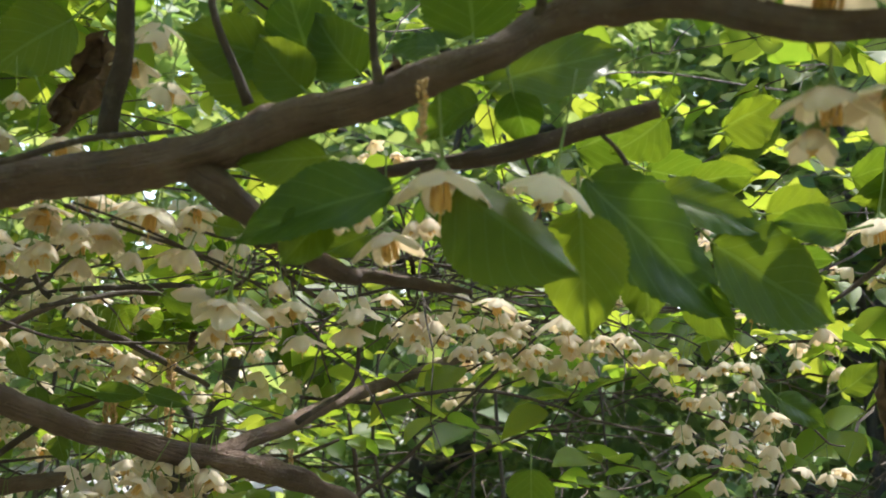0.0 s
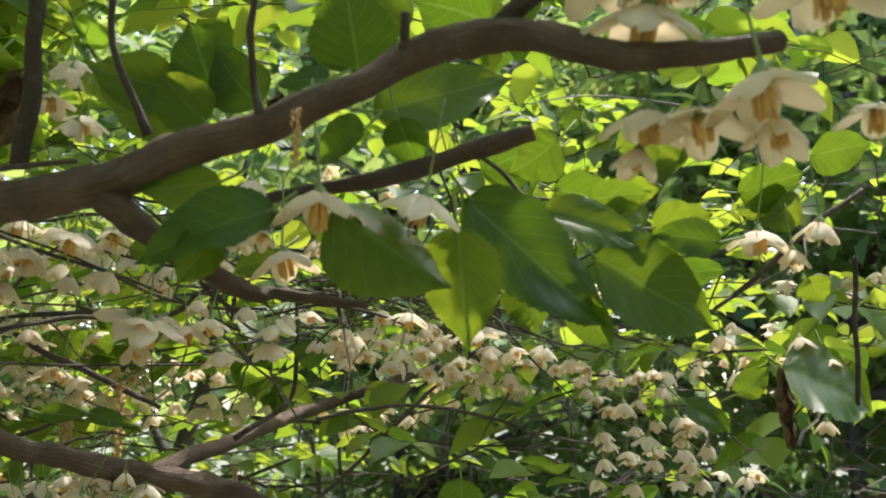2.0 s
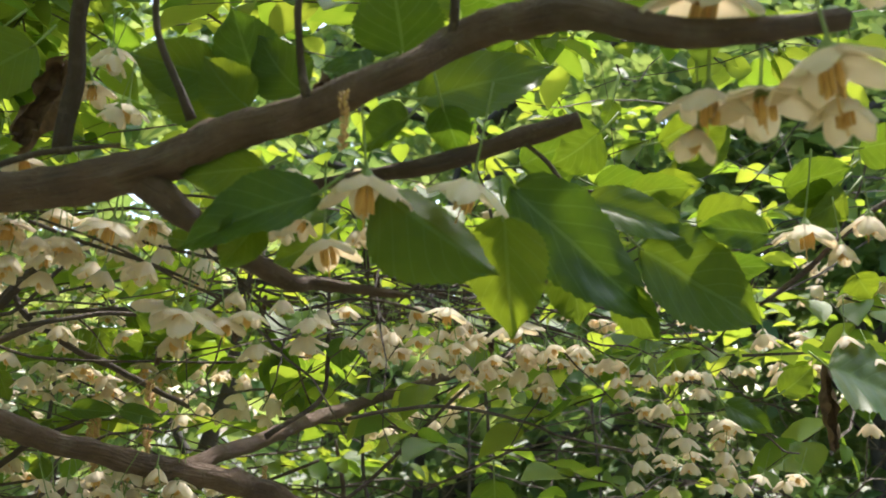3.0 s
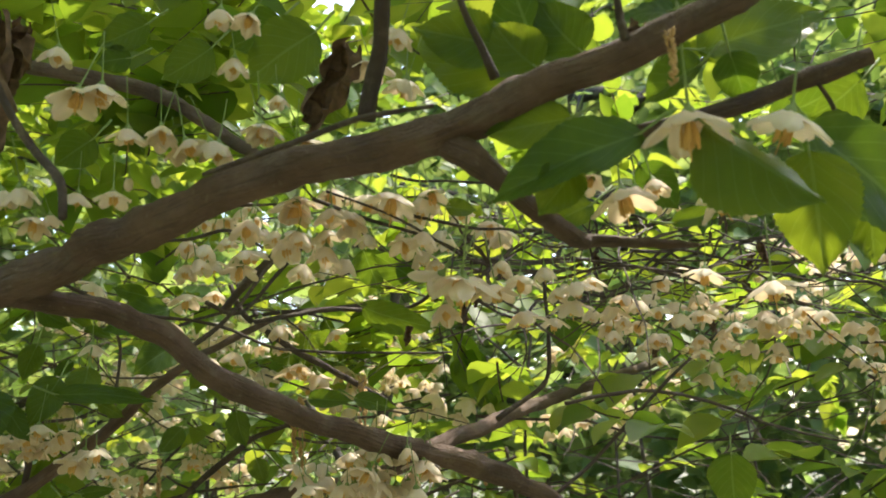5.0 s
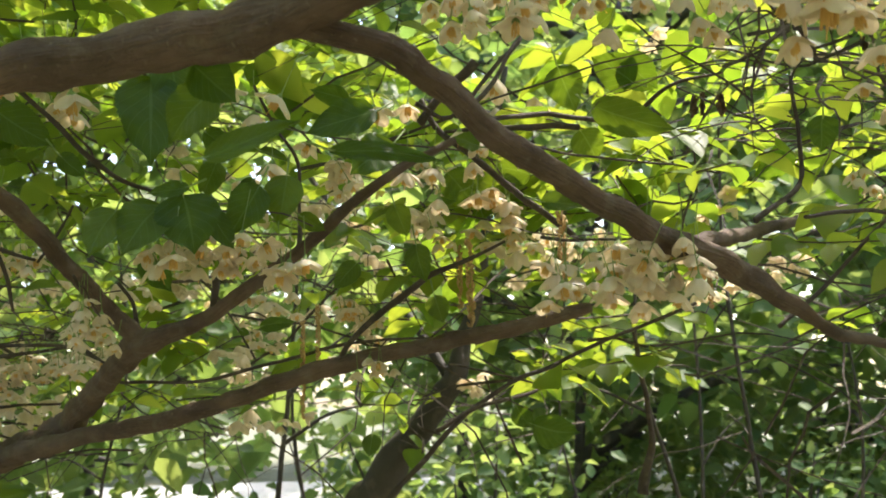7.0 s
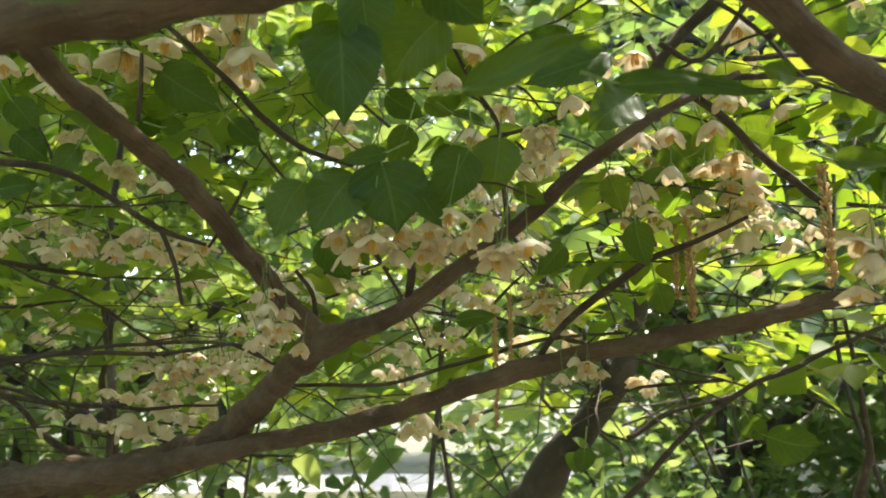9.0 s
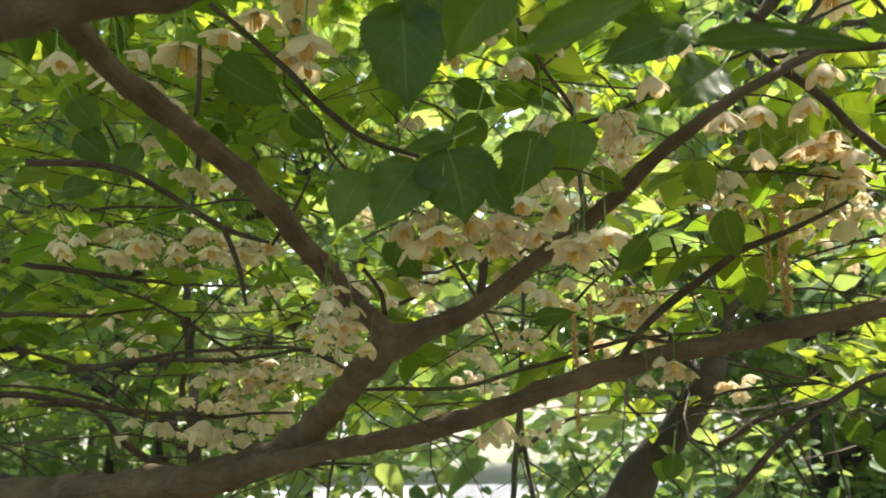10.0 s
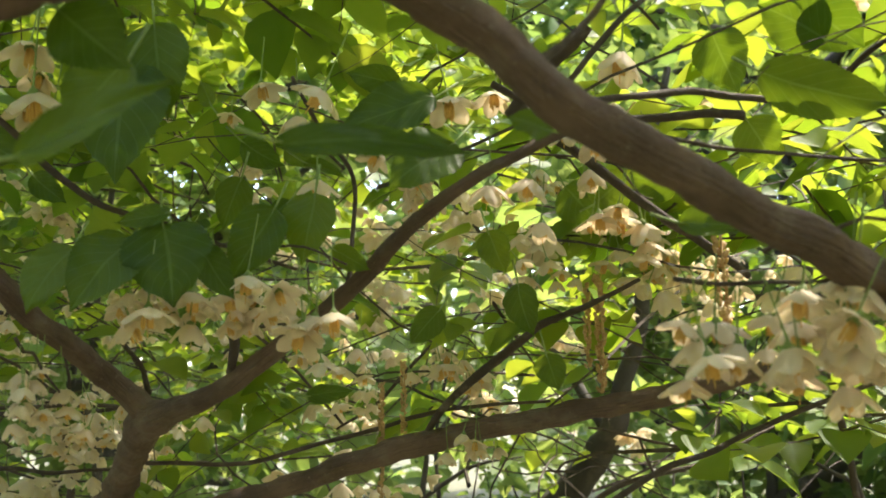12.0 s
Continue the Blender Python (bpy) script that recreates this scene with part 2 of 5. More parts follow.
def path():
    """A pale strip added across the glade, standing in for white patches low behind the trees, with worn, uneven edges
    and a low rise.
    """
    bm, rows = bmesh.new(), []
    for k in range(41):
        u = k / 40
        mid = Vector((-13.0 + 11.0 * u, 12.0 + 4.6 * u + 0.5 * math.sin(5 * u), 0))
        across = Vector((-0.39, 0.92, 0))
        left, right = 1.5 + 0.25 * noise.noise(mid * 0.9), 1.5 + 0.25 * noise.noise(mid * 0.9 + Vector((9, 0, 0)))
        rows.append([bm.verts.new(mid + across * (-left + (left + right) * j / 6) + Vector((0, 0, 0.07 + 0.05 * math.sin(math.pi * j / 6) if 0 < j < 6 else -0.08))) for j in range(7)])
    for r, s in zip(rows, rows[1:]):
        for a, b, c, d in zip(r, r[1:], s[1:], s):
            bm.faces.new((a, b, c, d))
    return tagged(new("path", mesh_of("path", bm, PALE_GROUND)), "pale strip of ground across a glade", "path", kind="structure")


path()


# ---- woodland behind ----
def wood_tree(name, seed, height, spread, low, leaves, size):
    """A woodland tree: tapered trunk, limbs and a crown of leafy clumps that starts at the height low."""
    r = random.Random(seed)
    tree = thing(name, (0, 0, 0), "broadleaf woodland tree with dense sunlit green foliage", "tree", "trees of the wood behind")
    bm = bmesh.new()
    lean = (r.uniform(-0.5, 0.5), r.uniform(-0.5, 0.5))
    trunk = [(lean[0] * k * k, lean[1] * k * k, height * 0.92 * k, (0.011 + 0.012 * (1 - k)) * height * 0.34) for k in (0, 0.2, 0.45, 0.7, 1.0)]
    tube(bm, smooth_line(trunk, 0.5), 9, 0.15, 0.3, seed)
    hang("trunk", mesh_of("trunk", bm, TRUNK_BARK), tree)
    tips = []
    for k in range(14):
        h = low + (height * 0.9 - low) * (k + r.random()) / 14
        a, out = r.uniform(0, 6.28), spread * r.uniform(0.5, 1.0) * (1.15 - 0.6 * h / height)
        f = h / (height * 0.92)
        root = Vector((lean[0] * f * f, lean[1] * f * f, h))
        tip = root + Vector((out * math.cos(a), out * math.sin(a), r.uniform(0.0, 0.35) * out))
        mid = root.lerp(tip, 0.5) + Vector((0, 0, 0.12 * out))
        bm = bmesh.new()
        tube(bm, smooth_line([(*root, 0.05), (*mid, 0.03), (*tip, 0.008)], 0.3), 6, 0.1, 0.3, k)
        hang("limb", mesh_of("limb", bm, TRUNK_BARK), tree)
        tips += [root.lerp(tip, s) for s in (0.45, 0.7, 0.9, 1.05)] + [mid + Vector((r.uniform(-0.5, 0.5), r.uniform(-0.5, 0.5), r.uniform(-0.3, 0.4)))]
    centres = np.array([tuple(t) for t in tips])
    pick = rng.integers(0, len(centres), leaves)
    radius = 0.2 + 0.16 * spread * rng.random(leaves) ** 0.7
    off = directions(leaves, 0.6) * radius[:, None]
    places = centres[pick] + off
    flats = directions(leaves, 1.0) + (0, 0, 1.1)
    ways = directions(leaves, 0.5) + 0.4 * off - (0, 0, 0.25)
    lengths = size * rng.uniform(0.6, 1.3, leaves)
    me = many_leaves("crown", WOOD_LEAF, places, ways, flats, lengths, lengths * 0.62)
    tagged(hang("crown", me, tree), kind="stuff")
    return tree


def wood():
    kinds = [wood_tree("woodland_tree", 8, 4.6, 2.2, 0.5, 4700, 0.135), wood_tree("woodland_tree", 3, 7.0, 2.8, 0.7, 7000, 0.155), wood_tree("woodland_tree", 13, 11.0, 3.4, 1.0, 9000, 0.19)]
    r = random.Random(5)
    # trees at (-3.4, 3.9) and (4.2, 7.5) are placed for their shade
    spots = [
        (0, -4.6, 4.8), (1, -0.4, 7.8), (2, 2.2, 12.0),
        (1, -3.4, 3.9), (0, -0.6, 5.6), (0, 1.9, 5.2), (0, 4.0, 5.0), (0, -6.4, 4.2), (1, 2.2, 8.2), (1, 4.8, 7.8), (1, -8.0, 7.0), (1, -5.6, 8.8),
        # the last five stand unseen beside and behind the eye, to shape the light
        (2, -11.0, 11.5), (2, -2.6, 13.0), (2, -0.4, 14.5), (2, 4.2, 7.5), (2, -12.0, 10.0), (1, -6.5, -4.5), (2, 0.5, -6.5), (1, 6.0, -4.0), (1, 7.5, 2.0), (1, -7.5, 0.5),
    ]
    for n, (kind, x, y) in enumerate(spots):
        m = Matrix.Translation((x, y, 0)) @ Matrix.Rotation(r.uniform(0, 6.28), 4, "Z")
        if n < 3:
            kinds[kind].matrix_basis = m
        else:
            copy_thing(kinds[kind], m)


wood()


def shrub(seed):
    """A many-stemmed bush of the underwood."""
    r = random.Random(seed)
    bush = thing("bush", (0, 0, 0), "leafy green underwood bush on the woodland floor", "bush", "bushes of the underwood")
    tips = []
    for k in range(9):
        a, out, h = r.uniform(0, 6.28), r.uniform(0.2, 0.8), r.uniform(0.9, 2.0)
        bm = bmesh.new()
        tube(bm, smooth_line([(0.05 * math.cos(a), 0.05 * math.sin(a), -0.02, 0.016), (out * 0.5 * math.cos(a), out * 0.5 * math.sin(a), h * 0.55, 0.011), (out * math.cos(a), out * math.sin(a), h, 0.004)], 0.15), 6, 0.1, 0.3, k)
        hang("stem", mesh_of("stem", bm, TRUNK_BARK), bush)
        tips += [(out * u * math.cos(a), out * u * math.sin(a), h * u) for u in (0.35, 0.55, 0.75, 0.95)]
    n = 1350
    centres = np.array(tips)[rng.integers(0, len(tips), n)]
    off = directions(n, 0.8) * (0.32 * rng.random(n) ** 0.6)[:, None]
    lengths = 0.085 * rng.uniform(0.6, 1.3, n)
    me = many_leaves("foliage", WOOD_LEAF, centres + off, directions(n, 0.5) + off, directions(n, 1.0) + (0, 0, 1.1), lengths, lengths * 0.62)
    tagged(hang("foliage", me, bush), kind="stuff")
    return bush


def underwood():
    r = random.Random(9)
    first = [shrub(2), shrub(4)]
    n = 0
    for ring, count in ((3.6, 8), (5.0, 10), (7.0, 12)):
        for k in range(count):
            a = radians(-75 + 150 * (k + r.uniform(0.1, 0.9)) / count)
            if -32 < math.degrees(a) < -19:  # the open lane towards the pale strip
                continue
            m = Matrix.Translation((ring * math.sin(a) - 0.3, ring * math.cos(a) * r.uniform(0.92, 1.1), 0)) @ Matrix.Rotation(r.uniform(0, 6.28), 4, "Z") @ Matrix.Scale(r.uniform(0.6, 0.85), 4)
            if n < 2:
                first[n].matrix_basis = m
            else:
                made = copy_thing(first[n % 2], m)
                made.scale = m.to_scale()
            n += 1


underwood()


def far_wood():
    """The far edge of the wood, a closed ring of leafy masses."""
    n = 31000
    ang = rng.uniform(0, 2 * math.pi, n)
    dist = rng.uniform(19, 25, n)
    tall = 12.5 + 3.0 * np.sin(ang * 9) + 2 * np.sin(ang * 23 + 1)
    places = np.stack([dist * np.cos(ang), dist * np.sin(ang), tall * rng.random(n) ** 0.8], 1)
    lengths = rng.uniform(0.35, 0.8, n)
    me = many_leaves("far_wood", WOOD_LEAF, places, directions(n, 0.5), directions(n, 1.0) + (0, 0, 0.6), lengths, lengths * 0.7)
    tagged(new("far_wood", me), "far edge of a green wood in full leaf", "woodland", kind="stuff")


far_wood()


# ---- the snowbell tree ----
tree = thing("snowbell_tree", (-1.295, 1.069, 0.0), "snowbell tree in bloom with spreading brown limbs and hanging cream flowers", "tree")


def branch(name, points, sides, rough, step, label=""):
    bm = bmesh.new()
    tube(bm, smooth_line(points, step), sides, rough, 0.3 if name == "limb" else 0.95, points[0][0] * 17, lined=name == "limb")
    return hang(name, mesh_of(name, bm, BARK if name == "limb" else TWIG_BARK), tree, None, label)


def limb(points):
    return branch("limb", points, 20, 0.27, 0.004)


def twig(points):
    return branch("twig", points, 8, 0.2, 0.006)


def far_trunk(points):
    bm = bmesh.new()
    tube(bm, smooth_line(points, 0.03), 14, 0.2, 0.3, 3.0)
    return bm


def leaf(base, tip, width, turn, fold, curl):
    """A serrate leaf from its stalk's end to its tip; turn: degrees by which its face turns up from the viewer's side."""
    base, tip = Vector(base), Vector(tip)
    way = tip - base
    length = way.length
    way.normalize()
    side = Vector((0.35, -1.0, -0.1)) if base.x < -0.3 else Vector((0.1, -1.0, -0.1))
    across = way.cross(side).normalized()
    face = across.cross(way).normalized()
    up = Vector((0, 0, 1))
    sign = 1 if face.cross(up).dot(way) > 0 else -1
    spin = Matrix.Rotation(radians(sign * turn), 3, way)
    across, face = spin @ across, spin @ face
    bm = bmesh.new()
    uv = bm.loops.layers.uv.new("UVMap")
    rows, cols = 38, 6
    seed = base * 91
    bend = 0.09 * length * noise.noise(seed * 1.7)
    grid, coord = [], {}
    for i in range(rows + 1):
        u = i / rows
        # an ovate blade: broad near the stalk, drawn out into a point
        half = 0.5 * width * 1.03 * math.sin(math.pi * u**0.72) ** 0.72 * (1.04 - 0.22 * u) if 0 < i < rows else 0.0004
        if u > 0.82:
            half *= max(0.1, 1 - ((u - 0.82) / 0.18) ** 0.8 * 0.62)
        line = []
        for j in range(-cols, cols + 1):
            v = j / cols
            tooth = (0.035 if i % 2 else -0.025) + 0.06 * noise.noise(Vector((u * 9, v * 3, 5)) + seed)
            edge = 1.0 + (tooth if abs(j) == cols else 0.0)
            lift = fold * abs(v) * half * 0.6 - curl * length * (u - 0.4) ** 2 + 0.05 * length * noise.noise(Vector((u * 2.2, v * 1.1, 0)) + seed)
            lift += 0.012 * width * math.sin(u * 40 - abs(v) * 9) * abs(v) * (1 - 0.75 * abs(v)) * 2
            lift += 0.09 * width * noise.noise(Vector((u * 5.5, v * 0.8, 9)) + seed) * v * v
            p = base + way * (u * length) + across * (v * half * edge + bend * 4 * u * (1 - u)) + face * lift
            vert = bm.verts.new(p)
            coord[vert] = (u, 0.5 + 0.5 * v)
            line.append(vert)
        grid.append(line)
    for r, s in zip(grid, grid[1:]):
        for a, b, c, d in zip(r, r[1:], s[1:], s):
            f = bm.faces.new((a, b, c, d))
            for loop in f.loops:
                loop[uv].uv = coord[loop.vert]
    ob = hang("leaf", mesh_of("leaf", bm, LEAF), tree)
    bm = bmesh.new()
    end = base - way * 0.012 + Vector((0, 0, 0.004))
    tube(bm, [(*end, 0.0008), (*base, 0.0006), (*(base + way * 0.003), 0.0004)], 5)
    hang("leaf_stalk", mesh_of("leaf_stalk", bm, STALK), ob)
    return ob


def corolla_mesh(opening, seed, flare=-0.5):
    """Five petals hanging as a bell, 1 wide over all; opening: degrees by which they spread from straight down; flare: how that grows to the tips."""
    bm, r = bmesh.new(), random.Random(seed)
    for k in range(5):
        turn = Matrix.Rotation(radians(72 * k + r.uniform(-8, 8)), 3, "Z")
        spread, long, tilt = radians(opening + r.uniform(-10, 10)), r.uniform(0.58, 0.68), r.uniform(-0.12, 0.12)
        down, out, grid = 0.0, 0.05, []
        for i in range(8):
            u = i / 7
            half = 0.205 * math.sin(math.pi * (0.13 + 0.74 * u)) ** 0.85 * (1.0 if i < 7 else 0.3)
            lean = spread * (1 - 0.45 * flare + flare * u) + 0.35 * tilt * u
            if i:
                down, out = down - long / 7 * math.cos(lean), out + long / 7 * math.sin(lean)
            hollow = 0.11 * (1 - 0.35 * u)
            grid.append([bm.verts.new(turn @ Vector((out - hollow * v * v * math.cos(lean), v * half + tilt * 0.2 * u * u, down - hollow * v * v * math.sin(lean) * 0.8 + 0.012 * math.sin(9 * u + 5 * v + k)))) for v in (-1, -0.5, 0, 0.5, 1)])
        for p, q in zip(grid, grid[1:]):
            for a, b, c, d in zip(p, p[1:], q[1:], q):
                bm.faces.new((a, b, c, d))
    return mesh_of("flower", bm, PETAL)


def stamen_mesh(seed):
    bm, r = bmesh.new(), random.Random(seed)
    for k in range(10):
        a, out = 0.628 * k + r.uniform(-0.2, 0.2), r.uniform(0.05, 0.095)
        x, y, low = out * math.cos(a), out * math.sin(a), -0.41 + r.uniform(-0.05, 0.05)
        tube(bm, [(x * 0.4, y * 0.4, -0.05, 0.012), (x, y, low + 0.22, 0.016), (x * 1.1, y * 1.1, low + 0.16, 0.024), (x * 1.15, y * 1.15, low, 0.022)], 5)
    tube(bm, [(0, 0, 0, 0.012), (0.02, 0, -0.3, 0.01), (0.03, 0.01, -0.6, 0.01)], 5)
    return mesh_of("anther_ring", bm, STAMEN)


def stalk_mesh(seed):
    """The green cup on top of a flower and its thin stalk."""
    bm, r = bmesh.new(), random.Random(seed)
    b = r.uniform(-0.12, 0.12)
    tube(bm, smooth_line([(0, 0, -0.1, 0.105), (0, 0, -0.02, 0.1), (0, 0, 0.06, 0.05), (0.01, 0, 0.12, 0.023), (b, 0.02, 0.6, 0.0145), (b * 2.2, 0.05, 1.25, 0.016)], 0.12), 8)
    return mesh_of("flower_stalk", bm, STALK)


BELLS = [corolla_mesh(o, n, f) for n, (o, f) in enumerate(((38, -0.45), (50, -0.45), (58, -0.4), (66, -0.3), (46, -0.75), (54, -0.05)))]
BUD = corolla_mesh(9, 40, -1.6)
STAMENS = [stamen_mesh(n) for n in range(3)]
STALKS = [stalk_mesh(n) for n in range(4)]
rf = random.Random(21)


far_flowers = []


def join_far_flowers():
    """The farther flowers, too many to pick apart, as one mesh of petals, one of anthers and one of stalks."""
    for column, name, material in ((1, "blossom", PETAL_MASS), (2, "anther_ring", STAMEN), (3, "flower_stalk", STALK)):
        verts, faces, done = [], [], 0
        for row in far_flowers:
            me, turn = row[column], np.array(row[0])
            co = np.empty(len(me.vertices) * 3)
            me.vertices.foreach_get("co", co)
            verts += (co.reshape(-1, 3) @ turn[:3, :3].T + turn[:3, 3]).tolist()
            faces += [[v + done for v in f.vertices] for f in me.polygons]
            done += len(me.vertices)
        joined = bpy.data.meshes.new(name)
        joined.from_pydata(verts, [], faces)
        joined.polygons.foreach_set("use_smooth", [True] * len(faces))
        joined.materials.append(material)
        tagged(hang(name, joined, tree), kind="stuff")


def flower(x, y, z, size, lean=None, scale=0.88):
    """One hanging flower, its middle at x, y, z."""
    small = size < 0.0125
    lean = abs(rf.gauss(0, 17)) if lean is None else lean
    turn = Matrix.Rotation(radians(rf.uniform(0, 360)), 4, "Z") @ Matrix.Rotation(radians(lean), 4, "X") @ Matrix.Rotation(radians(rf.uniform(0, 360)), 4, "Z")
    m = Matrix.Translation((x, y, z + 0.2 * size)) @ turn @ Matrix.Scale(scale * size, 4)
    if y > 0.66:
        far_flowers.append((m, rf.choice(BELLS), rf.choice(STAMENS), rf.choice(STALKS)))
        return None
    kinds = BELLS[2:4] if size > 0.028 else BELLS if size > 0.0215 else BELLS[:2] + BELLS[4:] + BELLS[:1]
    ob = hang("flower", BUD if small else rf.choice(kinds), tree, m)
    if not small:
        hang("anther_ring", rf.choice(STAMENS), ob, m, "orange-yellow anthers")
    hang("flower_stalk", rf.choice(STALKS), ob, m)
    return ob


def blossoms(rows):
    for x, y, z, size in rows:
        flower(x, y, z, min(size, 0.042), scale=1.0)


def spray(start, end, count, size):
    """A row of flowers hanging below a fine twig."""
    a, b = Vector(start), Vector(end)
    line = [(*(a.lerp(b, k / 5) + Vector((0, 0, size * 1.35 + rf.uniform(-0.2, 0.2) * size))), 0.0011 - 0.0001 * k) for k in range(6)]
    twig(line)
    for k in range(count):
        p = a.lerp(b, (k + rf.uniform(0.1, 0.9)) / count)
        flower(p.x + rf.gauss(0, 0.25) * size, p.y + rf.gauss(0, 0.7) * size, p.z + rf.gauss(0, 0.33) * size, size * rf.uniform(0.88, 1.2))


def bract_chain(top, length, radius):
    """A string of small tawny bracts, hanging."""
    r, bm = random.Random(int(length * 1e5)), bmesh.new()
    n = max(7, int(length / radius / 0.62))
    tube(bm, [(0, 0, 0, radius * 0.2), (radius * 0.4, 0, -length * 0.5, radius * 0.2), (0, 0, -length, radius * 0.15)], 5)
    for k in range(n):
        u = (k + 0.5) / n
        for s in range(2):
            a = r.uniform(0, 6.28)
            c = Vector((radius * 0.55 * math.cos(a), radius * 0.55 * math.sin(a), -u * length + r.uniform(-0.2, 0.2) * radius))
            bmesh.ops.create_icosphere(bm, subdivisions=1, radius=radius * r.uniform(0.28, 0.55), matrix=Matrix.Translation(c) @ Matrix.Rotation(a, 4, "Z") @ Matrix.Rotation(0.5, 4, "Y") @ Matrix.Diagonal((0.7, 1, 1.5, 1)))
    return hang("bract_chain", mesh_of("bract_chain", bm, BRACT), tree, Matrix.Translation(top), "hanging string of small tawny bracts")


def withered_leaf(top, bottom, width):
    """A curled dead leaf that hangs crumpled from a twig."""
    a, b = Vector(top), Vector(bottom)
    way = b - a
    across = way.cross(Vector((0.2, -1, 0))).normalized()
    face = way.cross(across).normalized()
    bm, grid = bmesh.new(), []
    for i in range(23):
        u = i / 22
        half = 0.5 * width * (0.25 + math.sin(math.pi * min(1, 0.08 + 0.9 * u)) ** 0.7 * 0.8)
        row = []
        for j in range(11):
            v = j / 5 - 1
            curl = 2.3 * v + 0.5 * noise.noise(a * 40 + Vector((u * 4, 0, 0)))
            p = a + way * u + across * (half * 0.6 * math.sin(curl)) + face * (half * 0.6 * math.cos(curl))
            p += 0.28 * width * noise.noise_vector(a * 50 + Vector((u * 7, v * 2.5, 0)))
            row.append(bm.verts.new(p))
        grid.append(row)
    for p, q in zip(grid, grid[1:]):
        for w, x, y, z in zip(p, p[1:], q[1:], q):
            bm.faces.new((w, x, y, z))
    return hang("withered_leaf", mesh_of("withered_leaf", bm, DEAD), tree, None, "curled brown dead leaf")


# trunk and its hidden joints
limb([(-1.295, 1.069, -0.02, 0.075), (-1.295, 1.069, 0.5, 0.062), (-1.355, 0.979, 1.22, 0.05), (-1.3348, 0.9493, 1.2900, 0.0258)])
limb([(-1.355, 0.979, 1.15, 0.034), (-1.02, 0.6, 1.27, 0.026), (-0.8, 0.4, 1.4, 0.02), (-0.64, 0.345, 1.475, 0.016), (-0.5836, 0.3416, 1.5064, 0.0101)])
limb([(-1.3348, 0.9493, 1.2900, 0.0258), (-1.2012, 0.9724, 1.2972, 0.0259), (-1.0676, 0.9954, 1.3043, 0.0260)])
# upper limbs that carry the canopy
limb([(-1.355, 0.979, 1.1, 0.045), (-1.58, 0.8, 1.6, 0.036), (-1.5, 0.55, 2.1, 0.03), (-1.35, 0.5, 2.35, 0.026)])
for tip in ((0.1, 0.85, 2.6), (0.75, 0.35, 2.55), (-0.5, -0.6, 2.5), (1.2, -0.9, 2.5), (-1.7, -0.9, 2.5), (-1.9, 1.9, 2.75), (-0.7, 2.1, 2.8), (1.0, 1.6, 2.75)):
    a, b = Vector((-1.36, 0.5, 2.33)), Vector(tip)
    bend = Vector((0.1 * math.sin(7 * tip[0]), 0.1 * math.cos(5 * tip[1]), 0.09))
    limb([(*a, 0.02), (*(a.lerp(b, 0.33) + bend), 0.015), (*(a.lerp(b, 0.7) + bend * 0.6), 0.01), (*b, 0.004)])

# limbs and twigs in view
limb([(-0.584, 0.342, 1.506, 0.0101), (-0.572, 0.374, 1.530, 0.0102), (-0.432, 0.421, 1.558, 0.0134), (-0.361, 0.414, 1.567, 0.0115), (-0.277, 0.387, 1.585, 0.0104), (-0.199, 0.370, 1.602, 0.0093), (-0.112, 0.361, 1.612, 0.0093), (-0.067, 0.343, 1.621, 0.0079), (-0.026, 0.325, 1.627, 0.0068), (0.010, 0.309, 1.635, 0.0062), (0.035, 0.314, 1.650, 0.0067), (0.070, 0.290, 1.647, 0.0063), (0.100, 0.266, 1.629, 0.0048), (0.128, 0.263, 1.626, 0.0043), (0.161, 0.272, 1.634, 0.0037)])  # main near limb
twig([(0.066, 0.291, 1.650, 0.0043), (0.076, 0.286, 1.657, 0.0038), (0.088, 0.281, 1.664, 0.0031)])
twig([(0.027, 0.314, 1.646, 0.0021), (0.029, 0.308, 1.652, 0.0019), (0.030, 0.302, 1.661, 0.0018)])
limb([(-0.128, 0.362, 1.617, 0.0051), (-0.112, 0.362, 1.607, 0.0066), (-0.097, 0.359, 1.595, 0.0063), (-0.079, 0.377, 1.581, 0.0050), (-0.057, 0.414, 1.569, 0.0041), (-0.048, 0.426, 1.570, 0.0033), (-0.015, 0.418, 1.565, 0.0023), (0.001, 0.414, 1.562, 0.0010)])  # second limb
limb([(-0.044, 0.393, 1.612, 0.0026), (-0.012, 0.388, 1.615, 0.0035), (0.019, 0.383, 1.619, 0.0043), (0.055, 0.387, 1.631, 0.0045), (0.081, 0.383, 1.638, 0.0041)])  # cut side limb
limb([(-0.380, 0.411, 1.561, 0.0064), (-0.334, 0.443, 1.555, 0.0072), (-0.321, 0.473, 1.550, 0.0072), (-0.308, 0.485, 1.540, 0.0072), (-0.280, 0.501, 1.515, 0.0072), (-0.243, 0.540, 1.495, 0.0070), (-0.198, 0.602, 1.476, 0.0079), (-0.158, 0.644, 1.464, 0.0082), (-0.149, 0.666, 1.460, 0.0088), (-0.109, 0.706, 1.441, 0.0062), (-0.072, 0.743, 1.420, 0.0044), (0.041, 0.908, 1.410, 0.0044), (0.137, 1.034, 1.404, 0.0040)])  # lower limb
limb([(-0.179, 0.622, 1.473, 0.0058), (-0.158, 0.697, 1.488, 0.0061), (-0.123, 0.856, 1.515, 0.0061), (-0.062, 0.969, 1.543, 0.0054), (0.038, 1.190, 1.594, 0.0049)])  # lower limb arm
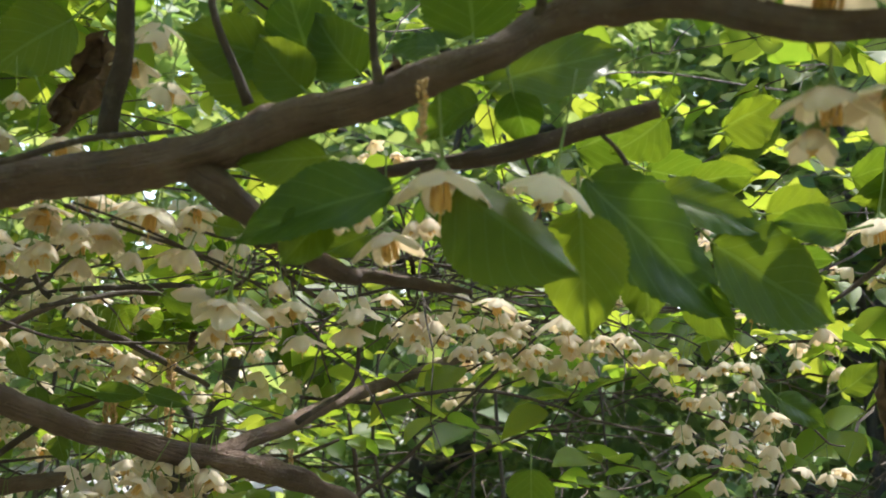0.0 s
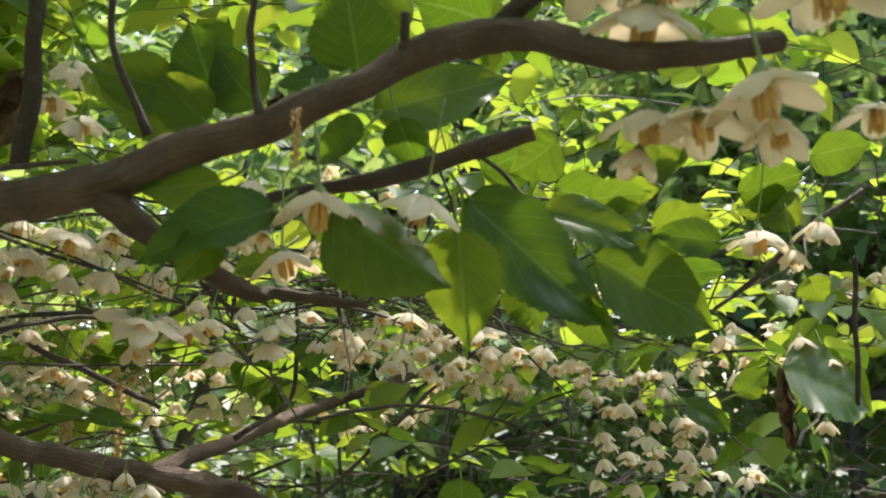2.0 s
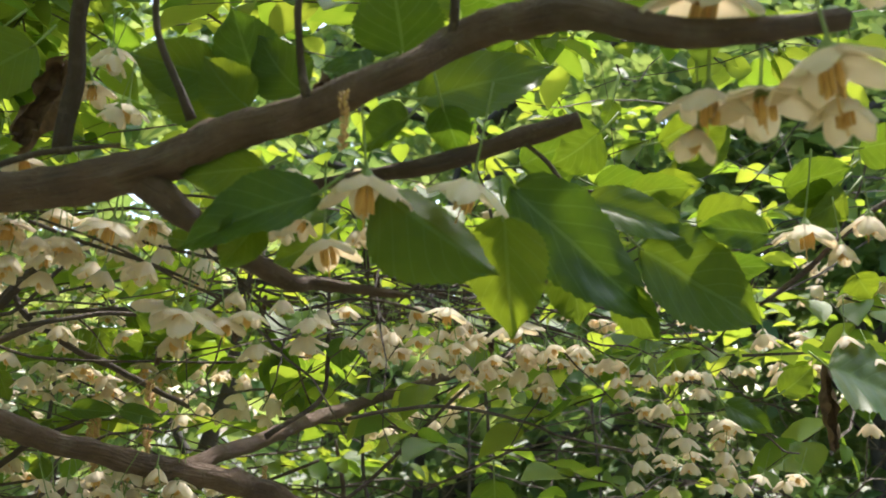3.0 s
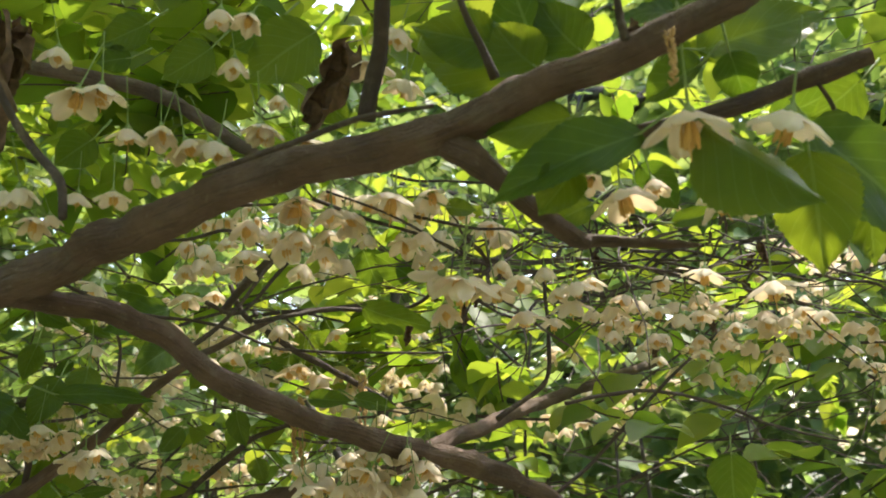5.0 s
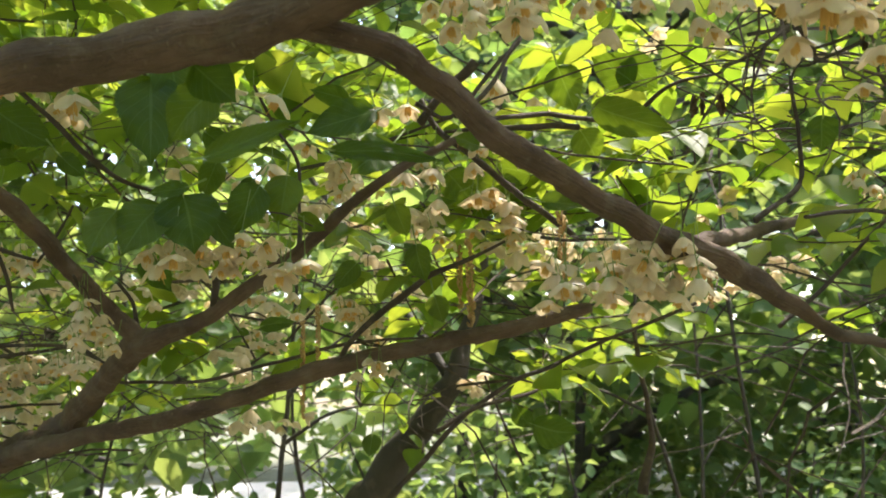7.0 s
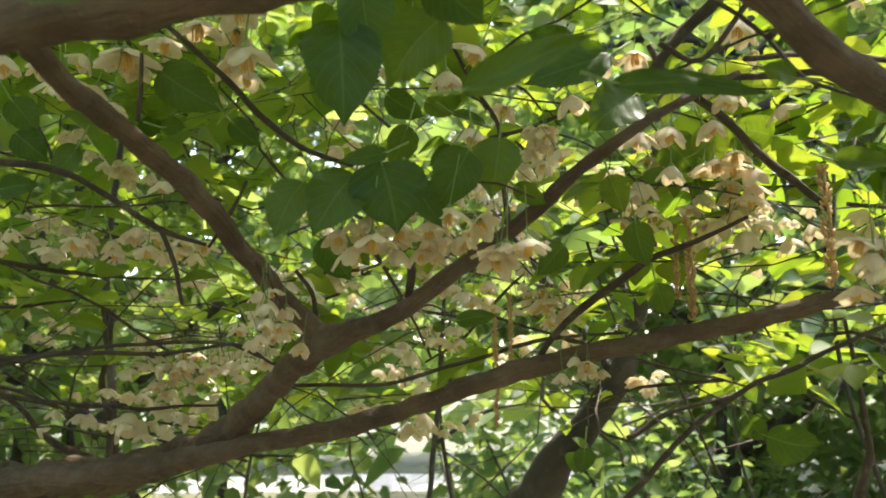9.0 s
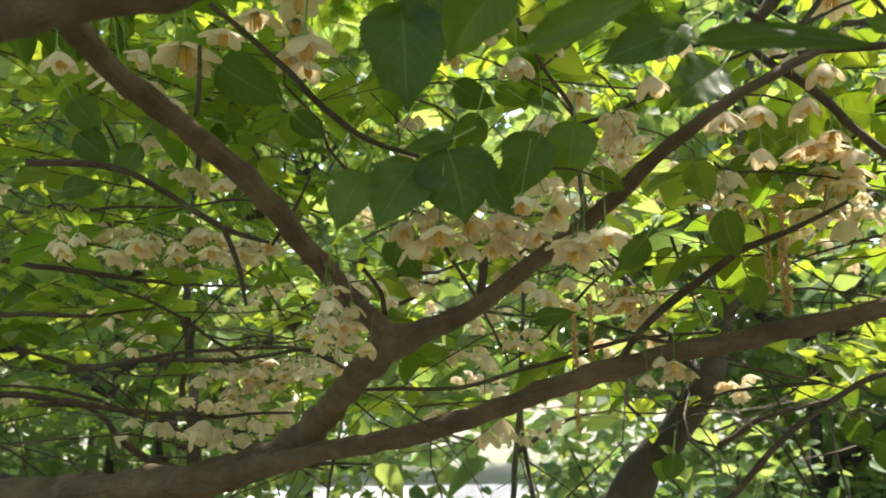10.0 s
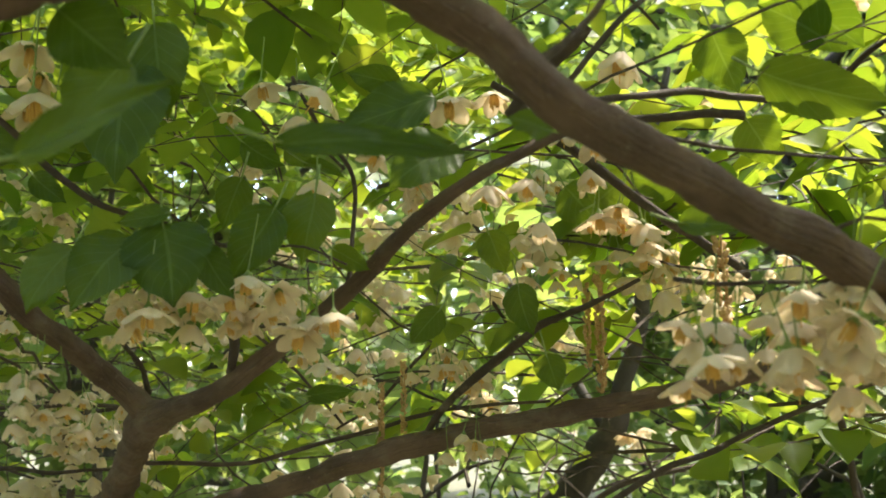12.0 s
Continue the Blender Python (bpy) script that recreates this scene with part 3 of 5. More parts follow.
limb([(-1.068, 0.995, 1.304, 0.0260), (-0.948, 0.983, 1.327, 0.0180), (-0.824, 0.917, 1.355, 0.0142), (-0.715, 0.812, 1.391, 0.0107), (-0.650, 0.746, 1.416, 0.0102), (-0.605, 0.706, 1.432, 0.0107), (-0.566, 0.687, 1.439, 0.0069), (-0.536, 0.691, 1.453, 0.0060), (-0.504, 0.699, 1.476, 0.0054), (-0.459, 0.685, 1.500, 0.0047), (-0.421, 0.673, 1.526, 0.0040), (-0.398, 0.664, 1.538, 0.0037), (-0.374, 0.675, 1.555, 0.0030), (-0.346, 0.694, 1.574, 0.0028), (-0.324, 0.711, 1.588, 0.0018)])
limb([(-0.609, 0.710, 1.433, 0.0074), (-0.627, 0.686, 1.458, 0.0073), (-0.626, 0.634, 1.484, 0.0068), (-0.633, 0.584, 1.515, 0.0064), (-0.636, 0.524, 1.534, 0.0060), (-0.625, 0.473, 1.539, 0.0056), (-0.621, 0.451, 1.543, 0.0055), (-0.598, 0.406, 1.541, 0.0058), (-0.587, 0.377, 1.545, 0.0058)])
twig([(-0.538, 0.690, 1.455, 0.0027), (-0.536, 0.688, 1.469, 0.0030), (-0.536, 0.686, 1.479, 0.0027)])
limb([(-1.335, 0.949, 1.290, 0.0258), (-1.076, 0.937, 1.311, 0.0176), (-0.886, 0.898, 1.331, 0.0116), (-0.752, 0.848, 1.353, 0.0085), (-0.638, 0.829, 1.370, 0.0077), (-0.562, 0.843, 1.394, 0.0079), (-0.507, 0.861, 1.412, 0.0079), (-0.427, 0.883, 1.429, 0.0078), (-0.344, 0.892, 1.443, 0.0076), (-0.273, 0.894, 1.458, 0.0063), (-0.258, 0.899, 1.462, 0.0049)])  # long low limb
limb([(-0.490, 0.471, 1.748, 0.0036), (-0.433, 0.467, 1.730, 0.0040), (-0.378, 0.463, 1.712, 0.0047), (-0.316, 0.460, 1.693, 0.0046), (-0.273, 0.444, 1.664, 0.0038), (-0.222, 0.391, 1.624, 0.0031), (-0.196, 0.370, 1.606, 0.0019)])
twig([(-0.148, 0.359, 1.622, 0.0043), (-0.143, 0.350, 1.640, 0.0042), (-0.137, 0.342, 1.656, 0.0040), (-0.132, 0.332, 1.678, 0.0037), (-0.130, 0.320, 1.706, 0.0034), (-0.124, 0.314, 1.740, 0.0029)])
twig([(-0.085, 0.347, 1.630, 0.0023), (-0.090, 0.343, 1.642, 0.0019), (-0.098, 0.338, 1.660, 0.0017), (-0.100, 0.334, 1.675, 0.0016), (-0.097, 0.328, 1.705, 0.0015), (-0.101, 0.320, 1.740, 0.0013)])
twig([(-0.029, 0.315, 1.627, 0.0021), (-0.031, 0.312, 1.641, 0.0016), (-0.030, 0.303, 1.658, 0.0015), (-0.028, 0.301, 1.671, 0.0014), (-0.031, 0.296, 1.694, 0.0012), (-0.028, 0.292, 1.717, 0.0010)])
twig([(-0.224, 0.347, 1.597, 0.0012), (-0.185, 0.342, 1.605, 0.0014), (-0.146, 0.337, 1.613, 0.0014), (-0.112, 0.338, 1.616, 0.0010)])
twig([(-0.183, 0.403, 1.601, 0.0007), (-0.152, 0.424, 1.590, 0.0007), (-0.122, 0.459, 1.575, 0.0008), (-0.101, 0.488, 1.571, 0.0009), (-0.072, 0.506, 1.572, 0.0008)])
twig([(-0.364, 0.452, 1.574, 0.0012), (-0.342, 0.496, 1.562, 0.0011), (-0.314, 0.563, 1.560, 0.0012), (-0.288, 0.619, 1.549, 0.0011), (-0.247, 0.676, 1.550, 0.0010), (-0.181, 0.738, 1.554, 0.0009)])
twig([(-0.294, 0.406, 1.583, 0.0009), (-0.274, 0.433, 1.589, 0.0010), (-0.256, 0.448, 1.596, 0.0010), (-0.246, 0.475, 1.591, 0.0008)])
twig([(-0.309, 0.509, 1.536, 0.0019), (-0.296, 0.542, 1.562, 0.0015), (-0.284, 0.584, 1.604, 0.0012), (-0.270, 0.617, 1.632, 0.0008)])
twig([(-0.089, 0.745, 1.508, 0.0016), (-0.025, 0.805, 1.520, 0.0017), (0.043, 0.894, 1.511, 0.0016), (0.102, 0.972, 1.491, 0.0015), (0.194, 1.081, 1.473, 0.0014)])
twig([(-0.113, 0.757, 1.427, 0.0018), (-0.061, 0.783, 1.471, 0.0016), (-0.010, 0.795, 1.522, 0.0015), (0.041, 0.809, 1.567, 0.0011)])
twig([(-0.367, 0.659, 1.594, 0.0020), (-0.345, 0.677, 1.587, 0.0017), (-0.313, 0.700, 1.632, 0.0017), (-0.294, 0.723, 1.661, 0.0014)])
twig([(-0.319, 0.645, 1.574, 0.0017), (-0.277, 0.693, 1.588, 0.0020), (-0.220, 0.746, 1.595, 0.0018), (-0.182, 0.730, 1.614, 0.0015), (-0.142, 0.727, 1.620, 0.0010)])
twig([(-0.135, 0.668, 1.495, 0.0021), (-0.100, 0.694, 1.522, 0.0019), (-0.097, 0.700, 1.560, 0.0016), (-0.098, 0.704, 1.605, 0.0013)])
twig([(-0.646, 0.560, 1.617, 0.0017), (-0.626, 0.583, 1.594, 0.0018), (-0.603, 0.608, 1.565, 0.0021), (-0.584, 0.629, 1.547, 0.0018), (-0.564, 0.659, 1.540, 0.0013)])
twig([(-0.770, 0.550, 1.538, 0.0023), (-0.734, 0.571, 1.537, 0.0023), (-0.702, 0.594, 1.519, 0.0020), (-0.678, 0.614, 1.501, 0.0019), (-0.653, 0.632, 1.491, 0.0012)])
twig([(-0.677, 0.615, 1.499, 0.0016), (-0.674, 0.627, 1.479, 0.0016), (-0.675, 0.638, 1.455, 0.0011)])
twig([(-1.187, 0.905, 1.562, 0.0035), (-1.119, 0.969, 1.550, 0.0032), (-1.060, 1.042, 1.541, 0.0023), (-1.010, 1.144, 1.545, 0.0011)])
twig([(-0.500, 0.869, 1.412, 0.0022), (-0.481, 0.867, 1.437, 0.0027), (-0.449, 0.869, 1.466, 0.0033), (-0.397, 0.841, 1.492, 0.0027), (-0.359, 0.821, 1.502, 0.0018), (-0.325, 0.810, 1.514, 0.0013)])
twig([(-0.380, 0.737, 1.623, 0.0025), (-0.365, 0.738, 1.594, 0.0027), (-0.336, 0.752, 1.572, 0.0030), (-0.314, 0.796, 1.556, 0.0032), (-0.283, 0.834, 1.535, 0.0030), (-0.265, 0.865, 1.520, 0.0021)])
twig([(-0.377, 0.720, 1.598, 0.0035), (-0.358, 0.724, 1.620, 0.0040), (-0.333, 0.722, 1.646, 0.0040)])
twig([(-0.361, 0.735, 1.593, 0.0014), (-0.317, 0.757, 1.600, 0.0025), (-0.255, 0.788, 1.604, 0.0028)])
twig([(-0.512, 0.705, 1.638, 0.0012), (-0.502, 0.721, 1.610, 0.0013), (-0.487, 0.740, 1.579, 0.0015), (-0.483, 0.733, 1.540, 0.0014), (-0.476, 0.713, 1.505, 0.0022)])
twig([(-0.665, 0.775, 1.403, 0.0015), (-0.597, 0.801, 1.403, 0.0016), (-0.552, 0.859, 1.420, 0.0017), (-0.501, 0.940, 1.440, 0.0017), (-0.437, 0.996, 1.447, 0.0011)])
twig([(-1.018, 0.825, 1.428, 0.0018), (-0.913, 0.863, 1.444, 0.0020), (-0.814, 0.900, 1.447, 0.0018), (-0.761, 0.924, 1.427, 0.0012)])
twig([(-1.402, 1.172, 1.409, 0.0030), (-1.328, 1.202, 1.400, 0.0033), (-1.281, 1.230, 1.343, 0.0055), (-1.210, 1.265, 1.302, 0.0061), (-1.169, 1.289, 1.254, 0.0061)])
twig([(-1.320, 1.396, 1.266, 0.0061), (-1.302, 1.389, 1.345, 0.0061), (-1.307, 1.373, 1.424, 0.0051), (-1.295, 1.367, 1.485, 0.0030), (-1.300, 1.353, 1.556, 0.0020)])
twig([(-0.621, 0.691, 1.480, 0.0014), (-0.614, 0.703, 1.465, 0.0016), (-0.617, 0.717, 1.447, 0.0021)])
twig([(-0.653, 0.633, 1.489, 0.0011), (-0.638, 0.641, 1.518, 0.0012), (-0.634, 0.647, 1.534, 0.0010)])
twig([(-0.669, 0.578, 1.559, 0.0015), (-0.666, 0.576, 1.577, 0.0015), (-0.664, 0.573, 1.600, 0.0011)])
twig([(-0.459, 0.861, 1.280, 0.0027), (-0.365, 0.867, 1.373, 0.0023), (-0.290, 0.908, 1.413, 0.0020), (-0.159, 0.969, 1.468, 0.0017)])
twig([(-0.221, 1.427, 1.245, 0.0092), (-0.205, 1.419, 1.317, 0.0049), (-0.212, 1.403, 1.404, 0.0037), (-0.223, 1.388, 1.484, 0.0024)])
twig([(-1.177, 0.876, 1.417, 0.0036), (-1.107, 0.908, 1.409, 0.0036), (-1.048, 0.935, 1.396, 0.0027), (-0.951, 0.978, 1.387, 0.0022), (-0.875, 1.011, 1.388, 0.0013)])
twig([(-1.050, 0.872, 1.436, 0.0030), (-0.977, 0.902, 1.442, 0.0026), (-0.872, 0.914, 1.440, 0.0021), (-0.805, 0.920, 1.446, 0.0016), (-0.746, 0.894, 1.424, 0.0013)])
twig([(-1.230, 0.947, 1.510, 0.0035), (-1.141, 0.986, 1.504, 0.0025), (-1.068, 1.016, 1.511, 0.0015)])
twig([(-0.636, 0.996, 1.425, 0.0012), (-0.599, 1.007, 1.450, 0.0014), (-0.561, 1.016, 1.491, 0.0016), (-0.534, 1.023, 1.516, 0.0010)])
twig([(-0.471, 1.192, 1.341, 0.0031), (-0.419, 1.209, 1.369, 0.0029), (-0.352, 1.256, 1.390, 0.0023), (-0.281, 1.313, 1.425, 0.0019)])
twig([(-0.424, 1.309, 1.412, 0.0015), (-0.406, 1.328, 1.354, 0.0017), (-0.382, 1.350, 1.288, 0.0020)])
twig([(-0.452, 1.185, 1.425, 0.0013), (-0.394, 1.212, 1.412, 0.0016), (-0.341, 1.238, 1.396, 0.0013)])
twig([(-0.598, 0.777, 1.503, 0.0016), (-0.614, 0.886, 1.472, 0.0013), (-0.630, 0.997, 1.430, 0.0012)])
twig([(0.177, 0.470, 1.564, 0.0010), (0.201, 0.479, 1.581, 0.0015), (0.227, 0.487, 1.604, 0.0016), (0.268, 0.495, 1.633, 0.0017)])
twig([(0.272, 0.524, 1.601, 0.0015), (0.272, 0.532, 1.563, 0.0016), (0.272, 0.543, 1.505, 0.0014)])
twig([(0.130, 0.463, 1.590, 0.0008), (0.162, 0.475, 1.593, 0.0007), (0.193, 0.487, 1.600, 0.0006)])
twig([(0.057, 0.383, 1.626, 0.0010), (0.067, 0.407, 1.624, 0.0011), (0.077, 0.432, 1.619, 0.0013), (0.094, 0.444, 1.619, 0.0005)])
twig([(-0.197, 0.424, 1.604, 0.0011), (-0.172, 0.439, 1.595, 0.0010), (-0.138, 0.454, 1.584, 0.0009), (-0.121, 0.467, 1.577, 0.0007)])
twig([(-0.077, 0.517, 1.569, 0.0010), (-0.041, 0.517, 1.575, 0.0009), (-0.008, 0.520, 1.569, 0.0009), (0.011, 0.522, 1.561, 0.0006)])
twig([(-0.333, 0.316, 1.679, 0.0017), (-0.324, 0.325, 1.649, 0.0019), (-0.309, 0.335, 1.619, 0.0021), (-0.289, 0.333, 1.594, 0.0022), (-0.281, 0.326, 1.575, 0.0020)])

# a second tree's leaning trunk further back
back_tree = thing("leaning_tree", (-0.95, 1.9, 0.0), "slender leaning dark tree trunk behind the blossom", "tree")
FAR = [(-0.787, 1.890, 1.092, 0.0484), (-0.717, 1.839, 1.229, 0.0363), (-0.634, 1.798, 1.329, 0.0282), (-0.556, 1.758, 1.413, 0.0225), (-0.537, 1.754, 1.478, 0.0165), (-0.497, 1.748, 1.599, 0.012), (-0.467, 1.722, 1.814, 0.009), (-0.435, 1.754, 2.010, 0.006)]
hang("trunk", mesh_of("trunk", far_trunk([(-0.95, 1.9, -0.02, 0.08), (-0.86, 1.85, 0.5, 0.07)] + FAR), TRUNK_BARK), back_tree)
bm = bmesh.new()
tube(bm, smooth_line([(*FAR[3][:3], 0.011), (FAR[3][0] - 0.16, FAR[3][1] + 0.1, FAR[3][2] + 0.22, 0.007), (FAR[3][0] - 0.38, FAR[3][1] + 0.25, FAR[3][2] + 0.5, 0.006)], 0.03), 8, 0.2, 0.3, 5.0)
hang("limb", mesh_of("limb", bm, TRUNK_BARK), back_tree)


def sapling(x, y, height, thick, seed):
    """A slender young stem that rises from the wood's floor, with a few bare side shoots."""
    r = random.Random(seed)
    young = thing("sapling", (x, y, 0.0), "slender dark young tree stem in the underwood", "sapling", "saplings of the underwood")
    rows = [(x + r.uniform(-0.035, 0.035) * (k > 0), y + r.uniform(-0.03, 0.03) * (k > 0), height * k / 6 - 0.02, thick * (1 - 0.12 * k)) for k in range(7)]
    bm = bmesh.new()
    tube(bm, smooth_line(rows, 0.03), 9, 0.2, 0.4, seed)
    hang("stem", mesh_of("stem", bm, TRUNK_BARK), young)
    for k in range(5):
        a = Vector(rows[2 + k % 4][:3]).lerp(Vector(rows[3 + k % 4][:3]), r.random())
        way = Vector((r.uniform(-1, 1), r.uniform(-0.6, 0.6), r.uniform(0.1, 0.9))) * r.uniform(0.16, 0.34)
        bm = bmesh.new()
        tube(bm, smooth_line([(*a, thick * 0.4), (*(a + way * 0.5 + Vector((0, 0, 0.02))), thick * 0.28), (*(a + way), thick * 0.12)], 0.02), 6, 0.2, 0.5, seed + k)
        hang("shoot", mesh_of("shoot", bm, TRUNK_BARK), young)
    return young


sapling(-0.19, 1.63, 1.75, 0.008, 1243)
sapling(-0.00, 2.04, 2.0, 0.009, 1400)
sapling(-0.10, 2.33, 2.0, 0.008, 1290)
sapling(0.20, 2.08, 1.6, 0.008, 1330)
sapling(-0.92, 1.87, 1.7, 0.012, 860)
sapling(-0.36, 1.98, 1.6, 0.006, 1420)
sapling(-1.57, 1.72, 2.0, 0.02, 270)
sapling(-1.44, 2.10, 1.8, 0.008, 540)
sapling(-0.96, 2.06, 1.7, 0.009, 400)


# ---- fine canopy of the snowbell tree, with unseen cover added for shade ----
SUNWARD = np.array((math.sin(radians(SUN_TURN)), math.cos(radians(SUN_TURN)), math.tan(radians(SUN_UP))))
SUNWARD /= np.linalg.norm(SUNWARD)
# openings cut in the canopy, most along the sun's way to light chosen leaves: a point on the opening's line, the line's
# way, its radius
OPENINGS = [
    (np.array((0.15, 0.5, 1.68)), SUNWARD, 0.1),
    (np.array((0.37, 0.62, 1.72)), SUNWARD, 0.1),
    (np.array((-0.21, 0.7, 1.6)), SUNWARD, 0.07),
    (np.array((-0.25, 0.88, 1.57)), SUNWARD, 0.08),
    (np.array((-0.27, 1.22, 1.66)), SUNWARD, 0.17),
    (np.array((0.44, 1.38, 1.64)), SUNWARD, 0.3),
    (np.array((-0.45, 1.22, 2.0)), np.array((-0.32, 0.88, 0.352)), 0.08),
]


def open_there(p):
    """Whether p lies in an opening of the canopy, above its lower end."""
    for spot, way, radius in OPENINGS:
        rise = (p - spot) @ way
        if rise > 0.22 and np.linalg.norm(p - spot - rise * way) < radius * (1 + 0.25 * rise):
            return True
    return False


def canopy(boxes, sparse):
    """Fine leafy twigs grown at random inside boxes of (low corner, high corner, twig count, leaf length)."""
    bm_lines, places, ways, flats, lengths = [], [], [], [], []
    for low, high, count, size in boxes:
        starts = rng.uniform(low, high, (count, 3))
        heads = directions(count, 0.35)
        for p, d in zip(starts, heads):
            reach = rng.uniform(0.12, 0.3) * size / 0.05
            bend = rng.normal(size=3) * 0.25
            if any(open_there(p + d * reach * u + bend * reach * u * u * 0.4) for u in (0.0, 0.35, 0.7, 1.0)):
                continue
            line = [(*(p + d * reach * k / 4 + bend * reach * (k / 4) ** 2 * 0.4), 0.0016 - 0.0003 * k) for k in range(5)]
            bm_lines.append(line)
            for k in range(sparse):
                u = (k + rng.random()) / sparse
                q = p + d * reach * u + bend * reach * u * u * 0.4
                side = np.cross(d, (0, 0, 1)) * (1 if k % 2 else -1)
                places.append(q)
                ways.append(d * 0.6 + side * rng.uniform(0.4, 1.0) + (0, 0, -rng.uniform(-0.1, 0.45)))
                flats.append(np.array((0, 0, 1.0)) + rng.normal(size=3) * 0.36)
                lengths.append(size * rng.uniform(0.6, 1.35))
    lengths = np.array(lengths)
    me = many_leaves("foliage", SMALL_LEAF, np.array(places), np.array(ways), np.array(flats), lengths, lengths * rng.uniform(0.6, 0.84, len(lengths)), fine=True)
    tagged(hang("foliage", me, tree), kind="stuff")
    three_sided(bm_lines)


def three_sided(lines):
    """Fine twigs as three-sided tubes in one mesh; all lines have the same number of points."""
    line = np.array(lines)
    count, points = line.shape[:2]
    ring = np.stack([np.stack([np.cos(a) * line[..., 3], np.sin(a) * line[..., 3] * 0.5, np.sin(a) * line[..., 3]], -1) for a in (0.0, 2.1, 4.2)], 2)
    verts = (line[:, :, None, :3] + ring).reshape(-1, 3)
    quads = [(3 * k + s, 3 * k + (s + 1) % 3, 3 * k + 3 + (s + 1) % 3, 3 * k + 3 + s) for k in range(points - 1) for s in range(3)]
    faces = (np.array(quads)[None] + 3 * points * np.arange(count)[:, None, None]).reshape(-1, 4)
    me = bpy.data.meshes.new("brushwood")
    me.from_pydata(verts.tolist(), [], faces.tolist())
    me.materials.append(TWIG_BARK)
    tagged(hang("brushwood", me, tree), kind="stuff")


def branchlets(low, high, count, span=(0.035, 0.075), nearest=0.62):
    """Longer crooked branchlets that run through the canopy."""
    lines = []
    for p in rng.uniform(low, high, (count, 3)):
        d = directions(1, 0.3)[0]
        step, thick, line = rng.uniform(*span), rng.uniform(0.0011, 0.0026) * (1 if span[1] > 0.05 else 0.75), []
        for k in range(9):
            line.append((*p, thick * (1 - 0.09 * k)))
            d = d + rng.normal(size=3) * (0.24, 0.24, 0.16)
            d /= np.linalg.norm(d)
            p = p + d * step
        if min(row[1] for row in line) > nearest:
            lines.append(line)
    three_sided(lines)


def blossom_mass(low, high, rows, size):
    """Rows of small flowers that hang below the farther twigs, too many to count."""
    parts = [np.array([v.co for v in bell.vertices]) for bell in BELLS[:3]]
    faces = np.array([tuple(f.vertices) for f in BELLS[0].polygons])
    verts, polys, done = [], [], 0
    for p in rng.uniform(low, high, (rows, 3)):
        d = directions(1, 0.15)[0]
        for k in range(rng.integers(4, 13)):
            a, s = rng.uniform(0, 6.28), size * rng.uniform(0.75, 1.15)
            tilt = Euler((rng.normal() * 0.35, rng.normal() * 0.35, a)).to_matrix()
            spot = p + d * k * size * 0.62 + rng.normal(size=3) * size * (0.3, 0.3, 0.28)
            verts.append(parts[k % 3] @ np.array(tilt).T * s + spot)
            polys.append(faces + done)
            done += len(parts[0])
    me = bpy.data.meshes.new("blossom")
    me.from_pydata(np.concatenate(verts).tolist(), [], np.concatenate(polys).tolist())
    me.polygons.foreach_set("use_smooth", [True] * len(me.polygons))
    me.materials.append(PETAL_MASS)
    tagged(hang("blossom", me, tree, None, "far rows of small cream flowers"), kind="stuff")


canopy([
    ((-2.4, 1.15, 1.38), (-0.2, 2.3, 2.25), 270, 0.043),
    ((-0.2, 1.15, 1.62), (1.6, 2.3, 2.25), 190, 0.043),
    ((0.14, 0.8, 1.54), (0.42, 0.98, 1.64), 9, 0.045),
    ((0.16, 0.8, 1.34), (0.42, 1.05, 1.46), 9, 0.042),
    ((-1.15, 0.6, 1.62), (-0.74, 1.0, 1.84), 14, 0.042),
    # mostly out of view, added overhead to keep the near limbs in shade
    ((-1.6, 0.35, 2.02), (0.75, 1.3, 2.7), 410, 0.06),
    # unseen, behind the eye; added to dim light on the near sides
    ((-2.0, -1.6, 1.9), (1.8, 0.35, 2.6), 470, 0.065),
    ((-2.4, 0.9, 1.68), (-0.6, 1.4, 2.2), 90, 0.042),
    ((-1.4, 0.9, 1.42), (0.9, 1.2, 1.8), 100, 0.04),
    ((-0.42, 0.86, 1.5), (-0.05, 1.05, 1.66), 16, 0.042),
    # three clumps added above the dark leaf group to shade it
    ((-0.72, 0.6, 1.76), (-0.42, 0.86, 1.92), 15, 0.055),
    ((-0.62, 0.78, 1.82), (-0.3, 1.02, 2.0), 11, 0.045),
    ((-0.95, 0.6, 1.92), (-0.05, 1.0, 2.05), 20, 0.045),
    # two high covers, added to shade the foliage ahead and to the left
    ((-2.2, 1.35, 2.3), (-0.5, 2.7, 3.1), 210, 0.06),
    ((-1.2, 1.2, 2.3), (0.15, 2.0, 2.9), 70, 0.065),
], 9)
branchlets((-1.9, 0.9, 1.3), (1.1, 2.2, 2.0), 430)
branchlets((-1.5, 0.8, 1.3), (0.6, 1.2, 1.65), 70)
# a tangle of short dead twigs with shrivelled leaves below the main limb
branchlets((-0.16, 0.56, 1.57), (0.1, 0.74, 1.63), 90, (0.008, 0.022), 0.45)
for x, y, z in rng.uniform((-0.2, 0.56, 1.55), (0.08, 0.74, 1.62), (9, 3)):
    withered_leaf((x, y, z), (x + rng.uniform(-0.008, 0.008), y, z - rng.uniform(0.01, 0.02)), rng.uniform(0.006, 0.01))
blossom_mass((-1.9, 0.95, 1.36), (-0.5, 2.1, 1.85), 42, 0.027)
blossom_mass((-0.5, 0.95, 1.54), (0.9, 2.1, 1.85), 22, 0.027)
blossom_mass((-1.6, 0.85, 1.34), (-0.62, 1.6, 1.7), 25, 0.026)
